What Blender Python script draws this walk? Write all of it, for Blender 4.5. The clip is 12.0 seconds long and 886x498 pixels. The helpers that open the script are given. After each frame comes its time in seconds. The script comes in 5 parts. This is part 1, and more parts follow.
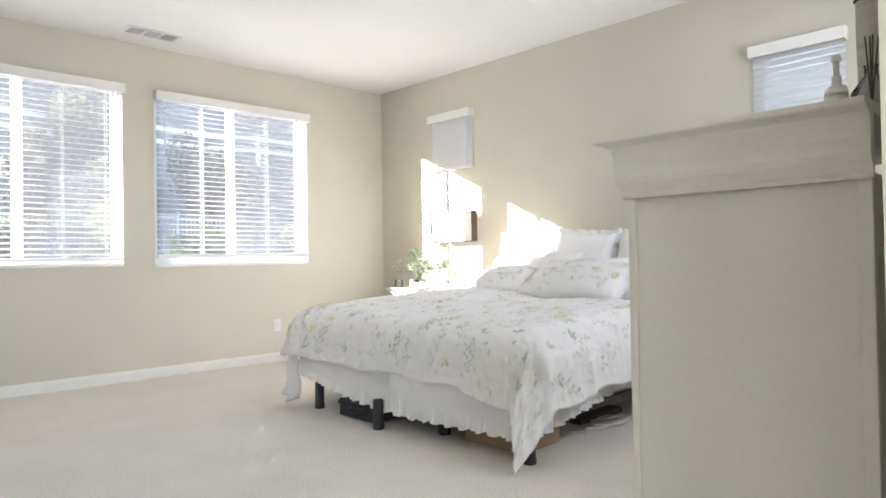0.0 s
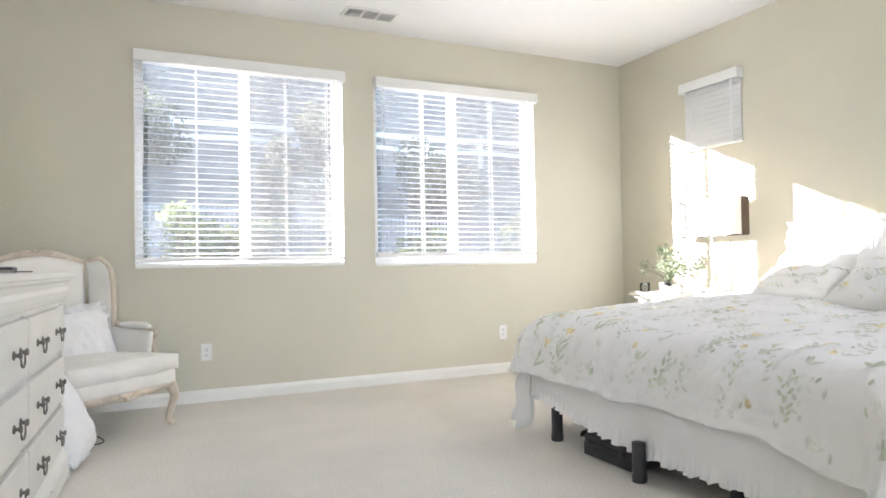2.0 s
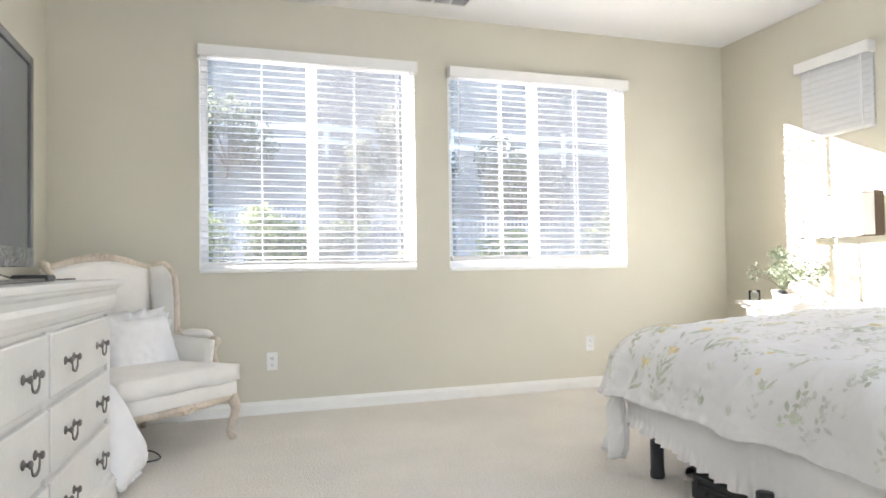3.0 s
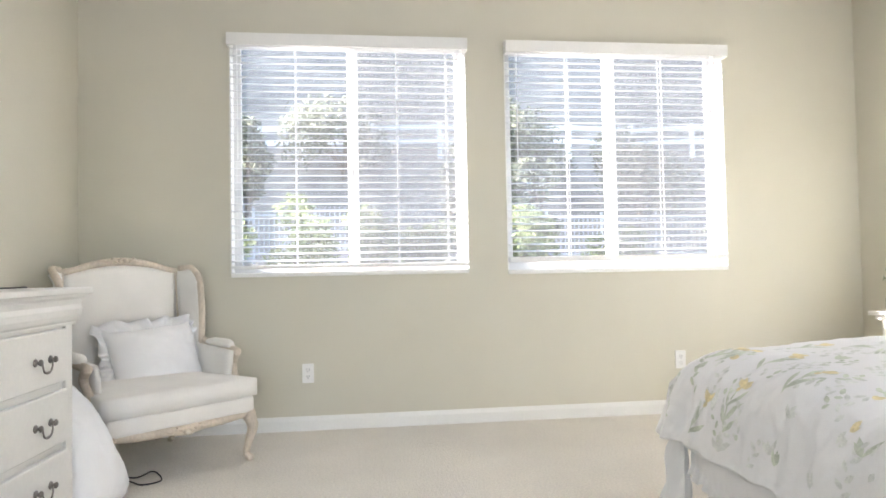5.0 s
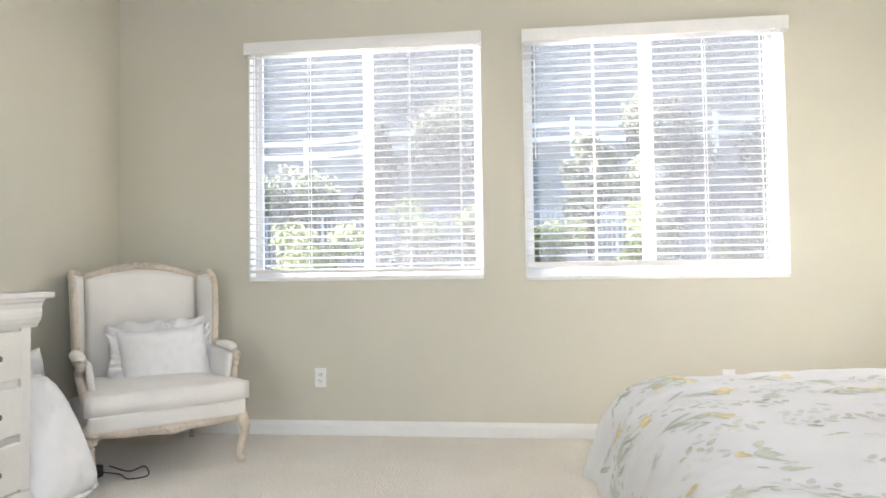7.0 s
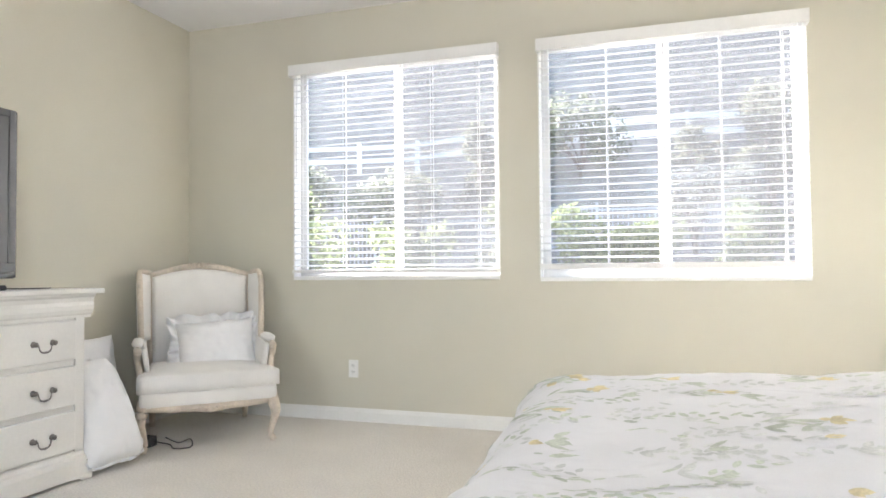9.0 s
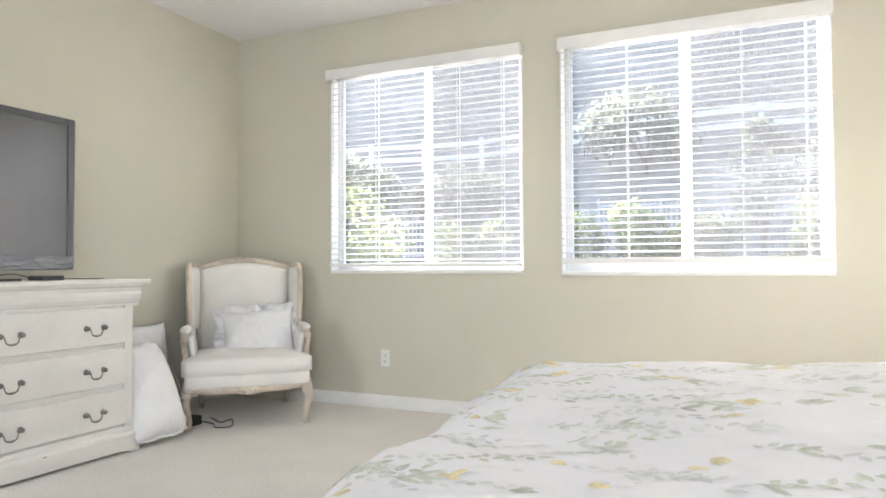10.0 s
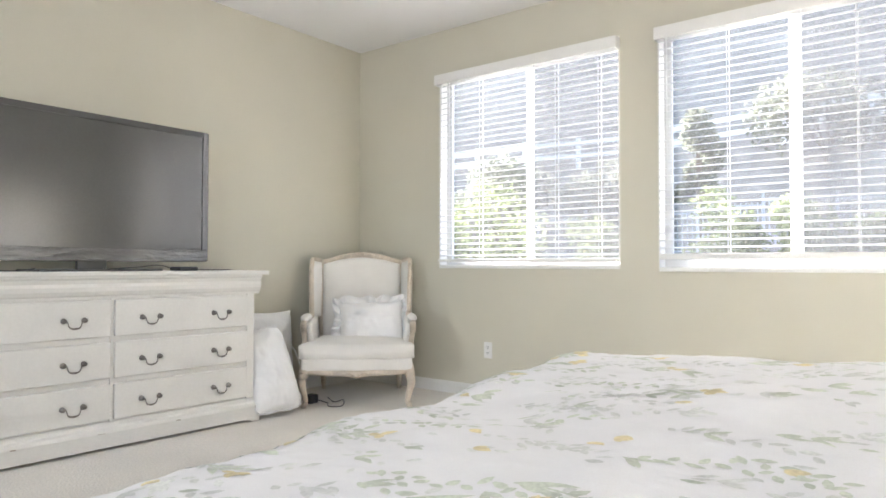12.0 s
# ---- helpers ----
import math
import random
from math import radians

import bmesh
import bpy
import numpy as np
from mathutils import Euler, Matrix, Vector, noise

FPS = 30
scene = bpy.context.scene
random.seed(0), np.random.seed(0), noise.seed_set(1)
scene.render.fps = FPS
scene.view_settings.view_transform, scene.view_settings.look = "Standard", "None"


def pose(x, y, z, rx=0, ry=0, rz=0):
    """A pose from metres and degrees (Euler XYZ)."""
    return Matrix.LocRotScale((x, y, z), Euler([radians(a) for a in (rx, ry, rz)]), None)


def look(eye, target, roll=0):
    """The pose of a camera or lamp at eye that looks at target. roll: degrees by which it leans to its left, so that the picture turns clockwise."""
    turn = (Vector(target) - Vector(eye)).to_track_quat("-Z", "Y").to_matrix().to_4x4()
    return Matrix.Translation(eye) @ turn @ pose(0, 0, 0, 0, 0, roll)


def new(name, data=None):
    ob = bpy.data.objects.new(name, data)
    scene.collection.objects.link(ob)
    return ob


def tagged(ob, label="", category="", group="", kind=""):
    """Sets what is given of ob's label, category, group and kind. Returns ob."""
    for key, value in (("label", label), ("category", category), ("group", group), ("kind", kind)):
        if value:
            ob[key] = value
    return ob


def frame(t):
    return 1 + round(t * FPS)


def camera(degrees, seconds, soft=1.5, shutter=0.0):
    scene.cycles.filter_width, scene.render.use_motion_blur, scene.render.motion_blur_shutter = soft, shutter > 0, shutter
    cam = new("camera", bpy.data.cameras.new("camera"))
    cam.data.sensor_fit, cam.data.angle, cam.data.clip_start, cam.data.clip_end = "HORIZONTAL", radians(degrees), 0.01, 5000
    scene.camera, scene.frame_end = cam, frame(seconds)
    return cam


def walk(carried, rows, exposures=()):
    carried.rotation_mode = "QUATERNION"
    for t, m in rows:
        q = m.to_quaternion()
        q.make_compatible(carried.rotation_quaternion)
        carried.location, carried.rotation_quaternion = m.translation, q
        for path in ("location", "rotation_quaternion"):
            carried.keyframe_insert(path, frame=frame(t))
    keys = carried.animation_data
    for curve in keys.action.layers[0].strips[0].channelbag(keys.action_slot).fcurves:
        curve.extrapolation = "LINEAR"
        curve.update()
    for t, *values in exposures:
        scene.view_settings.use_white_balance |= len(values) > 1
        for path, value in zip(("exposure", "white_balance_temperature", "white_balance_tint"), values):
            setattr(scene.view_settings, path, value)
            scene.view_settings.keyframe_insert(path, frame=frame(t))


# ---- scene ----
cam = camera(67.7, 12.0, soft=1.7)
PATH = [
    (0, (-0.064, -0.065, 0.98), (1.329, 1.371, 1.009), -1.0),
    (0.5, (0.06, 0.074, 0.984), (1.296, 1.647, 1.014), -1.1),
    (1, (0.155, 0.296, 0.972), (1.231, 1.981, 1.009), -1.0),
    (1.5, (0.242, 0.507, 0.956), (1.188, 2.269, 1.004), -0.9),
    (2, (0.348, 0.712, 0.955), (1.2, 2.522, 1.002), -1.0),
    (2.5, (0.459, 0.905, 0.96), (1.181, 2.769, 1.015), -1.0),
    (3, (0.535, 1.083, 0.983), (1.158, 2.983, 1.036), -0.9),
    (5, (1.174, 1.514, 0.997), (1.417, 3.498, 1.055), -1.1),
    (5.5, (1.386, 1.585, 1.019), (1.509, 3.58, 1.078), -1.0),
    (6, (1.653, 1.629, 1.02), (1.652, 3.628, 1.079), -1.1),
    (6.5, (1.877, 1.662, 1.01), (1.752, 3.657, 1.068), -1.0),
    (7, (2.079, 1.691, 1.019), (1.85, 3.677, 1.083), -0.8),
    (9, (2.794, 1.592, 1.034), (2.19, 3.498, 1.094), -0.5),
    (9.5, (3.022, 1.567, 1.032), (2.309, 3.434, 1.088), -0.4),
    (10, (3.139, 1.548, 1.014), (2.331, 3.377, 1.066), -0.3),
    (10.5, (3.259, 1.576, 1.018), (2.332, 3.347, 1.072), -0.2),
    (11, (3.391, 1.583, 1.023), (2.365, 3.299, 1.071), -0.0),
    (11.5, (3.517, 1.592, 1.005), (2.393, 3.245, 1.056), 0.0),
    (12, (3.605, 1.651, 0.987), (2.372, 3.226, 1.036), 0.1),
]
walk(cam, [(t, look(eye, target, roll)) for t, eye, target, roll in PATH],
     exposures=[(0.0, 3.84, 5950, 15), (1.5, 3.92, 5950, 15), (6.0, 3.94, 6050, 15), (12.0, 3.93, 6050, 15)])

# ---- light ----
SUN_DIR = Vector((1.0, -0.66, -0.318)).normalized()
sun = new("sun", bpy.data.lights.new("sun", "SUN"))
sun.data.energy, sun.data.angle, sun.data.color = 4.3, radians(0.5), (1.0, 0.975, 0.935)
sun.matrix_world = look((-20, 20, 12), Vector((-20, 20, 12)) + SUN_DIR)
world = bpy.data.worlds.new("sky")
scene.world = world
world.use_nodes = True
sky = world.node_tree.nodes.new("ShaderNodeTexSky")
sky.sky_type, sky.sun_disc = "NISHITA", False
sky.sun_elevation, sky.sun_rotation = radians(15), math.atan2(-SUN_DIR.x, -SUN_DIR.y)
sky.dust_density = 2.5
back = world.node_tree.nodes["Background"]
back.inputs[1].default_value = 0.086
world.node_tree.links.new(sky.outputs[0], back.inputs[0])
# added fill lamp for light inferred from the passage; its unseen opening is assumed
hall_fill = new("passage_daylight", bpy.data.lights.new("passage_daylight", "AREA"))
hall_fill.data.shape, hall_fill.data.size, hall_fill.data.size_y = "RECTANGLE", 1.30, 1.96
hall_fill.data.energy, hall_fill.data.color = 3.3, (0.97, 0.985, 1.0)
hall_fill.matrix_world = look((0.32, -1.86, 1.06), (0.32, 5, 1.0))
# added fill lamp in a made-up rear opening, aimed to brighten the west wall
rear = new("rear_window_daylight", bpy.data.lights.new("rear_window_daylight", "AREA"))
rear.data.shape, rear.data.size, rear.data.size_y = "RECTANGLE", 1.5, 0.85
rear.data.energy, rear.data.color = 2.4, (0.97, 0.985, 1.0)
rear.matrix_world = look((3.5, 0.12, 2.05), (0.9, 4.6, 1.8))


# ---- materials ----
def material(name, color, rough=0.6, metal=0.0, var=0.06, scale=6.0, grain=0.04, fine=120.0, bump=0.1, spec=0.4, sheen=0.0, stretch=(1, 1, 1), deep=0.002):
    """A principled surface with two scales of variation and a fine relief."""
    m = bpy.data.materials.new(name)
    m.use_nodes = True
    nt = m.node_tree
    n, k = nt.nodes, nt.links
    b = n["Principled BSDF"]
    b.inputs["Roughness"].default_value, b.inputs["Metallic"].default_value = rough, metal
    b.inputs["Specular IOR Level"].default_value = spec
    b.inputs["Sheen Weight"].default_value = sheen
    tc, mp = n.new("ShaderNodeTexCoord"), n.new("ShaderNodeMapping")
    mp.inputs["Scale"].default_value = stretch
    k.new(tc.outputs["Object"], mp.inputs["Vector"])
    mix = []
    last = None
    for sc, amount in ((scale, var), (fine, grain)):
        t = n.new("ShaderNodeTexNoise")
        t.inputs["Scale"].default_value, t.inputs["Detail"].default_value = sc, 4
        k.new(mp.outputs[0], t.inputs["Vector"])
        mr = n.new("ShaderNodeMapRange")
        mr.inputs[1].default_value, mr.inputs[2].default_value = 0.3, 0.7
        mr.inputs[3].default_value, mr.inputs[4].default_value = 1 - amount, 1 + amount
        k.new(t.outputs[0], mr.inputs[0])
        mix.append(mr)
        last = t
    mul = n.new("ShaderNodeMath")
    mul.operation = "MULTIPLY"
    k.new(mix[0].outputs[0], mul.inputs[0])
    k.new(mix[1].outputs[0], mul.inputs[1])
    hs = n.new("ShaderNodeVectorMath")
    hs.operation = "SCALE"
    hs.inputs[0].default_value = color
    k.new(mul.outputs[0], hs.inputs["Scale"])
    k.new(hs.outputs[0], b.inputs["Base Color"])
    if bump:
        bp = n.new("ShaderNodeBump")
        bp.inputs["Strength"].default_value, bp.inputs["Distance"].default_value = bump, deep
        k.new(last.outputs[0], bp.inputs["Height"])
        k.new(bp.outputs[0], b.inputs["Normal"])
    return m


WALL = material("beige_wall_paint", (0.65, 0.617, 0.508), 0.75, var=0.025, scale=1.3, grain=0.02, fine=220, bump=0.12, spec=0.25)
CEIL = material("white_ceiling_paint", (0.89, 0.88, 0.865), 0.85, var=0.02, scale=1.0, grain=0.02, fine=160, bump=0.15, spec=0.2)
TRIM = material("white_trim_paint", (0.84, 0.83, 0.79), 0.4, var=0.02, grain=0.015, fine=60, bump=0.03)
CARPET = material("cream_carpet", (0.755, 0.705, 0.62), 0.95, var=0.05, scale=2.2, grain=0.12, fine=95, bump=0.65, spec=0.1, sheen=0.3, deep=0.005)
VINYL = material("white_vinyl", (0.74, 0.735, 0.72), 0.35, var=0.02, grain=0.01, bump=0.0)
SLAT = material("white_blind_slat", (0.72, 0.715, 0.70), 0.42, var=0.02, grain=0.015, fine=40, bump=0.03, stretch=(0.2, 1, 1))
CORD = material("white_cord", (0.82, 0.82, 0.8), 0.8, bump=0.1)
PAINT = material("white_furniture_paint", (0.82, 0.795, 0.74), 0.38, var=0.035, scale=4, grain=0.02, fine=70, bump=0.06)
WORN = material("bare_wood_under_paint", (0.34, 0.25, 0.17), 0.6, var=0.15, grain=0.1)
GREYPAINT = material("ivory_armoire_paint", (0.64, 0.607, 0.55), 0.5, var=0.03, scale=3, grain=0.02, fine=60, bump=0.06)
PEWTER = material("pewter", (0.22, 0.20, 0.18), 0.38, 0.9, var=0.2, scale=40, grain=0.1, bump=0.1)
OAK = material("limed_oak", (0.65, 0.56, 0.45), 0.6, var=0.16, scale=9, grain=0.1, fine=90, bump=0.25, stretch=(1, 1, 0.35))
LINEN = material("oatmeal_linen", (0.84, 0.81, 0.755), 0.9, var=0.04, scale=5, grain=0.06, fine=420, bump=0.35, spec=0.15, sheen=0.2)
COTTON = material("white_cotton", (0.885, 0.875, 0.86), 0.9, var=0.02, scale=6, grain=0.03, fine=380, bump=0.25, spec=0.15, sheen=0.2)
DUVET = material("white_printed_cotton", (0.885, 0.875, 0.86), 0.9, var=0.025, scale=5, grain=0.03, fine=380, bump=0.25, spec=0.15, sheen=0.2)
LEAFPRINT = material("sage_green_print", (0.66, 0.69, 0.585), 0.9, var=0.22, scale=14, grain=0.12, fine=150, bump=0.1, spec=0.1)
GREYPRINT = material("pale_grey_green_print", (0.775, 0.78, 0.735), 0.9, var=0.16, scale=16, grain=0.1, fine=150, bump=0.1, spec=0.1)
YELLOWPRINT = material("yellow_flower_print", (0.82, 0.73, 0.47), 0.9, var=0.2, scale=25, grain=0.12, fine=150, bump=0.1, spec=0.1)
BLACK = material("black_plastic", (0.035, 0.035, 0.037), 0.45, var=0.15, grain=0.05, fine=200, bump=0.1)
STEEL = material("black_painted_steel", (0.05, 0.048, 0.046), 0.5, 0.2, var=0.15, bump=0.05)
BEZEL = material("glossy_charcoal_plastic", (0.09, 0.089, 0.088), 0.12, 0.0, var=0.05, bump=0.0, spec=0.7)
FILM = material("crinkled_clear_film_on_grey_plastic", (0.17, 0.17, 0.17), 0.10, 0.6, var=0.25, scale=9, grain=0.1, fine=13, bump=0.9, stretch=(1, 0.5, 1.6), deep=0.02)
CHROME = material("shiny_grey_trim", (0.16, 0.16, 0.165), 0.14, 0.5, var=0.08, bump=0.03)
SCREEN = material("tv_screen", (0.075, 0.075, 0.071), 0.2, 0.0, var=0.03, bump=0.0, spec=0.9)
CARD = material("brown_cardboard", (0.47, 0.35, 0.22), 0.85, var=0.07, grain=0.06, bump=0.1)
SHADE = material("white_linen_shade", (0.82, 0.80, 0.76), 0.85, var=0.03, grain=0.05, fine=300, bump=0.2)
BRONZE = material("bronze_metal", (0.13, 0.09, 0.06), 0.55, 0.1, var=0.15, bump=0.05)
TERRA = material("mossy_clay_pot", (0.52, 0.46, 0.38), 0.8, var=0.2, scale=20, bump=0.3)
BARK = material("birch_bark", (0.50, 0.47, 0.42), 0.8, var=0.14, scale=14, grain=0.15, bump=0.5, stretch=(1, 1, 5))
REED = material("dark_reed", (0.06, 0.05, 0.04), 0.7, bump=0.1)
WAX = material("ivory_ceramic", (0.74, 0.72, 0.68), 0.35, var=0.04, bump=0.02)
PLATE = material("white_outlet_plastic", (0.84, 0.83, 0.80), 0.35, var=0.01, bump=0.0)
DARKHOLE = material("dark_slot", (0.03, 0.03, 0.03), 0.7, bump=0.0)
VENTDARK = material("grey_vent_duct", (0.30, 0.29, 0.28), 0.7, bump=0.0)


def leafy(name, color):
    """Thin leaves: partly lit through."""
    m = bpy.data.materials.new(name)
    m.use_nodes = True
    n, k = m.node_tree.nodes, m.node_tree.links
    n.remove(n["Principled BSDF"])
    df, tl, mx, ge, cr = (n.new("ShaderNode" + t) for t in ("BsdfDiffuse", "BsdfTranslucent", "MixShader", "NewGeometry", "ValToRGB"))
    cr.color_ramp.elements[0].color = (*[c * 0.6 for c in color], 1)
    cr.color_ramp.elements[1].color = (*[min(1, c * 1.4) for c in color], 1)
    k.new(ge.outputs["Random Per Island"], cr.inputs[0])
    for b in (df, tl):
        k.new(cr.outputs[0], b.inputs[0])
    mx.inputs[0].default_value = 0.5
    k.new(df.outputs[0], mx.inputs[1])
    k.new(tl.outputs[0], mx.inputs[2])
    k.new(mx.outputs[0], n["Material Output"].inputs[0])
    return m


GREENLEAF = leafy("houseplant_leaf", (0.25, 0.28, 0.19))
HILL = material("chaparral_hillside", (0.145, 0.130, 0.105), 0.95, var=0.25, scale=0.25, grain=0.25, fine=1.6, bump=0.4)
PAVE = material("concrete_patio", (0.42, 0.41, 0.39), 0.9, var=0.1, scale=1.2, grain=0.08, fine=30, bump=0.2)
SHRUB = leafy("bright_shrub_leaf", (0.17, 0.19, 0.09))
TREELEAF = leafy("tree_leaf", (0.165, 0.17, 0.12))
TRUNK = material("tree_bark", (0.13, 0.10, 0.075), 0.9, var=0.3, scale=5, bump=0.5)
FENCEWHITE = material("white_rail_paint", (0.78, 0.78, 0.77), 0.6, bump=0.0)
IRON = material("pale_iron_picket", (0.34, 0.34, 0.35), 0.5, 0.3, bump=0.0)
STUCCO = material("exterior_stucco", (0.55, 0.48, 0.40), 0.9, var=0.06, bump=0.4)


def clear(name, tint, gloss_rough, veil=0.0):
    """Thin clear pane: straight-through light with a Fresnel gloss."""
    m = bpy.data.materials.new(name)
    m.use_nodes = True
    n, k = m.node_tree.nodes, m.node_tree.links
    n.remove(n["Principled BSDF"])
    tr, gl, fr, mx = (n.new("ShaderNode" + t) for t in ("BsdfTransparent", "BsdfGlossy", "Fresnel", "MixShader"))
    tr.inputs[0].default_value = tint
    gl.inputs["Roughness"].default_value = gloss_rough
    fr.inputs[0].default_value = 1.45
    k.new(fr.outputs[0], mx.inputs[0])
    k.new(tr.outputs[0], mx.inputs[1])
    k.new(gl.outputs[0], mx.inputs[2])
    last = mx
    if veil:        # added scattering that imitates the glare veil over the windows in low sun
        tl, last = n.new("ShaderNodeBsdfTranslucent"), n.new("ShaderNodeMixShader")
        tl.inputs[0].default_value = (0.8, 0.8, 0.8, 1)
        last.inputs[0].default_value = veil
        k.new(mx.outputs[0], last.inputs[1])
        k.new(tl.outputs[0], last.inputs[2])
    k.new(last.outputs[0], n["Material Output"].inputs[0])
    return m


def gauze(name, color, cover):
    """Fine woven cloth or mesh: part open, part scattering."""
    m = bpy.data.materials.new(name)
    m.use_nodes = True
    n, k = m.node_tree.nodes, m.node_tree.links
    n.remove(n["Principled BSDF"])
    tr, df, tl, half, mx = (n.new("ShaderNode" + t) for t in ("BsdfTransparent", "BsdfDiffuse", "BsdfTranslucent", "MixShader", "MixShader"))
    df.inputs[0].default_value = tl.inputs[0].default_value = (*color, 1)
    half.inputs[0].default_value, mx.inputs[0].default_value = 0.5, cover
    k.new(df.outputs[0], half.inputs[1])
    k.new(tl.outputs[0], half.inputs[2])
    k.new(tr.outputs[0], mx.inputs[1])
    k.new(half.outputs[0], mx.inputs[2])
    k.new(mx.outputs[0], n["Material Output"].inputs[0])
    return m


# last value: strength of the glare haze put into the panes
GLASS = clear("window_glass", (0.97, 0.98, 0.98, 1), 0.02, 0.024)
BOTTLE = clear("clear_bottle_glass", (0.90, 0.92, 0.92, 1), 0.03)
MESH = gauze("insect_screen_mesh", (0.085, 0.085, 0.085), 0.54)



def relief(m, kind, scale, strength, depth, stretch=(1, 1, 1)):
    """Adds a second, coarser relief under the fine one: carpet loops or soft wrinkles."""
    n, k = m.node_tree.nodes, m.node_tree.links
    tc, mp, bp = n.new("ShaderNodeTexCoord"), n.new("ShaderNodeMapping"), n.new("ShaderNodeBump")
    mp.inputs["Scale"].default_value = stretch
    k.new(tc.outputs["Object"], mp.inputs["Vector"])
    if kind == "loops":
        t = n.new("ShaderNodeTexVoronoi")
        t.inputs["Randomness"].default_value = 0.55
        bp.invert = True
    else:
        t = n.new("ShaderNodeTexNoise")
        t.noise_type = "RIDGED_MULTIFRACTAL"
        t.inputs["Detail"].default_value, t.inputs["Distortion"].default_value = 2.5, 0.8
    t.inputs["Scale"].default_value = scale
    k.new(mp.outputs[0], t.inputs["Vector"])
    k.new(t.outputs[0], bp.inputs["Height"])
    bp.inputs["Strength"].default_value, bp.inputs["Distance"].default_value = strength, depth
    old = next(q for q in n if q.type == "BUMP" and q != bp)
    k.new(bp.outputs[0], old.inputs["Normal"])


relief(CARPET, "loops", 105, 0.5, 0.006, (1, 0.8, 1))
relief(COTTON, "wrinkles", 7, 0.35, 0.012)
relief(DUVET, "wrinkles", 8, 0.5, 0.014, (0.8, 1.8, 0.7))

# ---- builders ----
ORIGIN = {}


def thing(name, at=(0, 0, 0), label="", category="", group="", kind="", turn=0.0):
    """An empty at a thing's base. Parts are given in world metres when turn is 0, else about the base."""
    ob = new(name)
    ob.empty_display_size = 0.1
    ob.matrix_world = pose(*at, 0, 0, turn)
    ORIGIN[ob] = Vector(at) if not turn else Vector((0, 0, 0))
    return tagged(ob, label, category, group, kind)


def part(name, bm, mat, parent=None, label="", smooth=False):
    """Links a bmesh as one mesh object under a thing or a part."""
    off = ORIGIN.get(parent, Vector((0, 0, 0)))
    if off.length:
        bmesh.ops.translate(bm, vec=-off, verts=bm.verts)
    me = bpy.data.meshes.new(name)
    bm.to_mesh(me)
    bm.free()
    me.materials.append(mat)
    if smooth:
        for p in me.polygons:
            p.use_smooth = True
    ob = new(name, me)
    if parent:
        ob.parent = parent
        ORIGIN[ob] = off
    if label:
        ob["label"] = label
    return ob


def solid(name, bm, mat, label="", category="", kind="", group="", smooth=False):
    """A thing of one mesh."""
    return tagged(part(name, bm, mat, None, "", smooth), label, category, group, kind)


def box(x0, y0, z0, x1, y1, z1, bevel=0.0, bm=None, seg=2):
    bm = bm or bmesh.new()
    made = bmesh.ops.create_cube(bm, size=1, matrix=Matrix.Translation(((x0 + x1) / 2, (y0 + y1) / 2, (z0 + z1) / 2)) @ Matrix.Diagonal((abs(x1 - x0), abs(y1 - y0), abs(z1 - z0), 1)))
    if bevel:
        edges = {e for v in made["verts"] for e in v.link_edges}
        bmesh.ops.bevel(bm, geom=list(edges), offset=bevel, segments=seg, affect="EDGES", profile=0.5)
    return bm


def smooth_path(pts, step=6):
    """Catmull-Rom through the points."""
    p = [Vector(q) for q in pts]
    p = [2 * p[0] - p[1]] + p + [2 * p[-1] - p[-2]]
    out = []
    for i in range(1, len(p) - 2):
        for j in range(step):
            t = j / step
            a, b, c, d = p[i - 1:i + 3]
            out.append(0.5 * (2 * b + (c - a) * t + (2 * a - 5 * b + 4 * c - d) * t * t + (3 * b - a - 3 * c + d) * t ** 3))
    return out + [p[-2]]


def sweep(pts, rad, n=10, up=(0, 0, 1), squash=1.0, bm=None, step=6, curved=True):
    """A tube along a path; rad is one radius or a list for the given points; squash flattens it along up."""
    bm = bm or bmesh.new()
    rads = list(rad) if isinstance(rad, (list, tuple)) else [rad] * len(pts)
    if curved and len(pts) > 2:
        path = smooth_path(pts, step)
        last = len(pts) - 1
        rr = [rads[min(int(i / step), last)] + (rads[min(int(i / step) + 1, last)] - rads[min(int(i / step), last)]) * ((i / step) % 1) for i in range(len(path))]
    else:
        path, rr = [Vector(q) for q in pts], rads
    rings = []
    for i, c in enumerate(path):
        d = (path[min(i + 1, len(path) - 1)] - path[max(i - 1, 0)]).normalized()
        u = Vector(up)
        if abs(u.dot(d)) > 0.95:
            u = Vector((1, 0, 0)) if abs(d.x) < 0.9 else Vector((0, 1, 0))
        s = d.cross(u).normalized()
        w = s.cross(d).normalized()
        rings.append([bm.verts.new(c + rr[i] * (math.cos(2 * math.pi * j / n) * s + squash * math.sin(2 * math.pi * j / n) * w)) for j in range(n)])
    for a, b in zip(rings, rings[1:]):
        for j in range(n):
            bm.faces.new((a[j], a[(j + 1) % n], b[(j + 1) % n], b[j]))
    bm.faces.new(rings[0][::-1])
    bm.faces.new(rings[-1])
    return bm


def lathe(profile, at=(0, 0, 0), n=24, bm=None):
    """A turned body from (radius, height) pairs."""
    bm = bm or bmesh.new()
    rings = [[bm.verts.new((at[0] + r * math.cos(2 * math.pi * j / n), at[1] + r * math.sin(2 * math.pi * j / n), at[2] + z)) for j in range(n)] for r, z in profile]
    for a, b in zip(rings, rings[1:]):
        for j in range(n):
            bm.faces.new((a[j], a[(j + 1) % n], b[(j + 1) % n], b[j]))
    bm.faces.new(rings[0][::-1])
    bm.faces.new(rings[-1])
    return bm


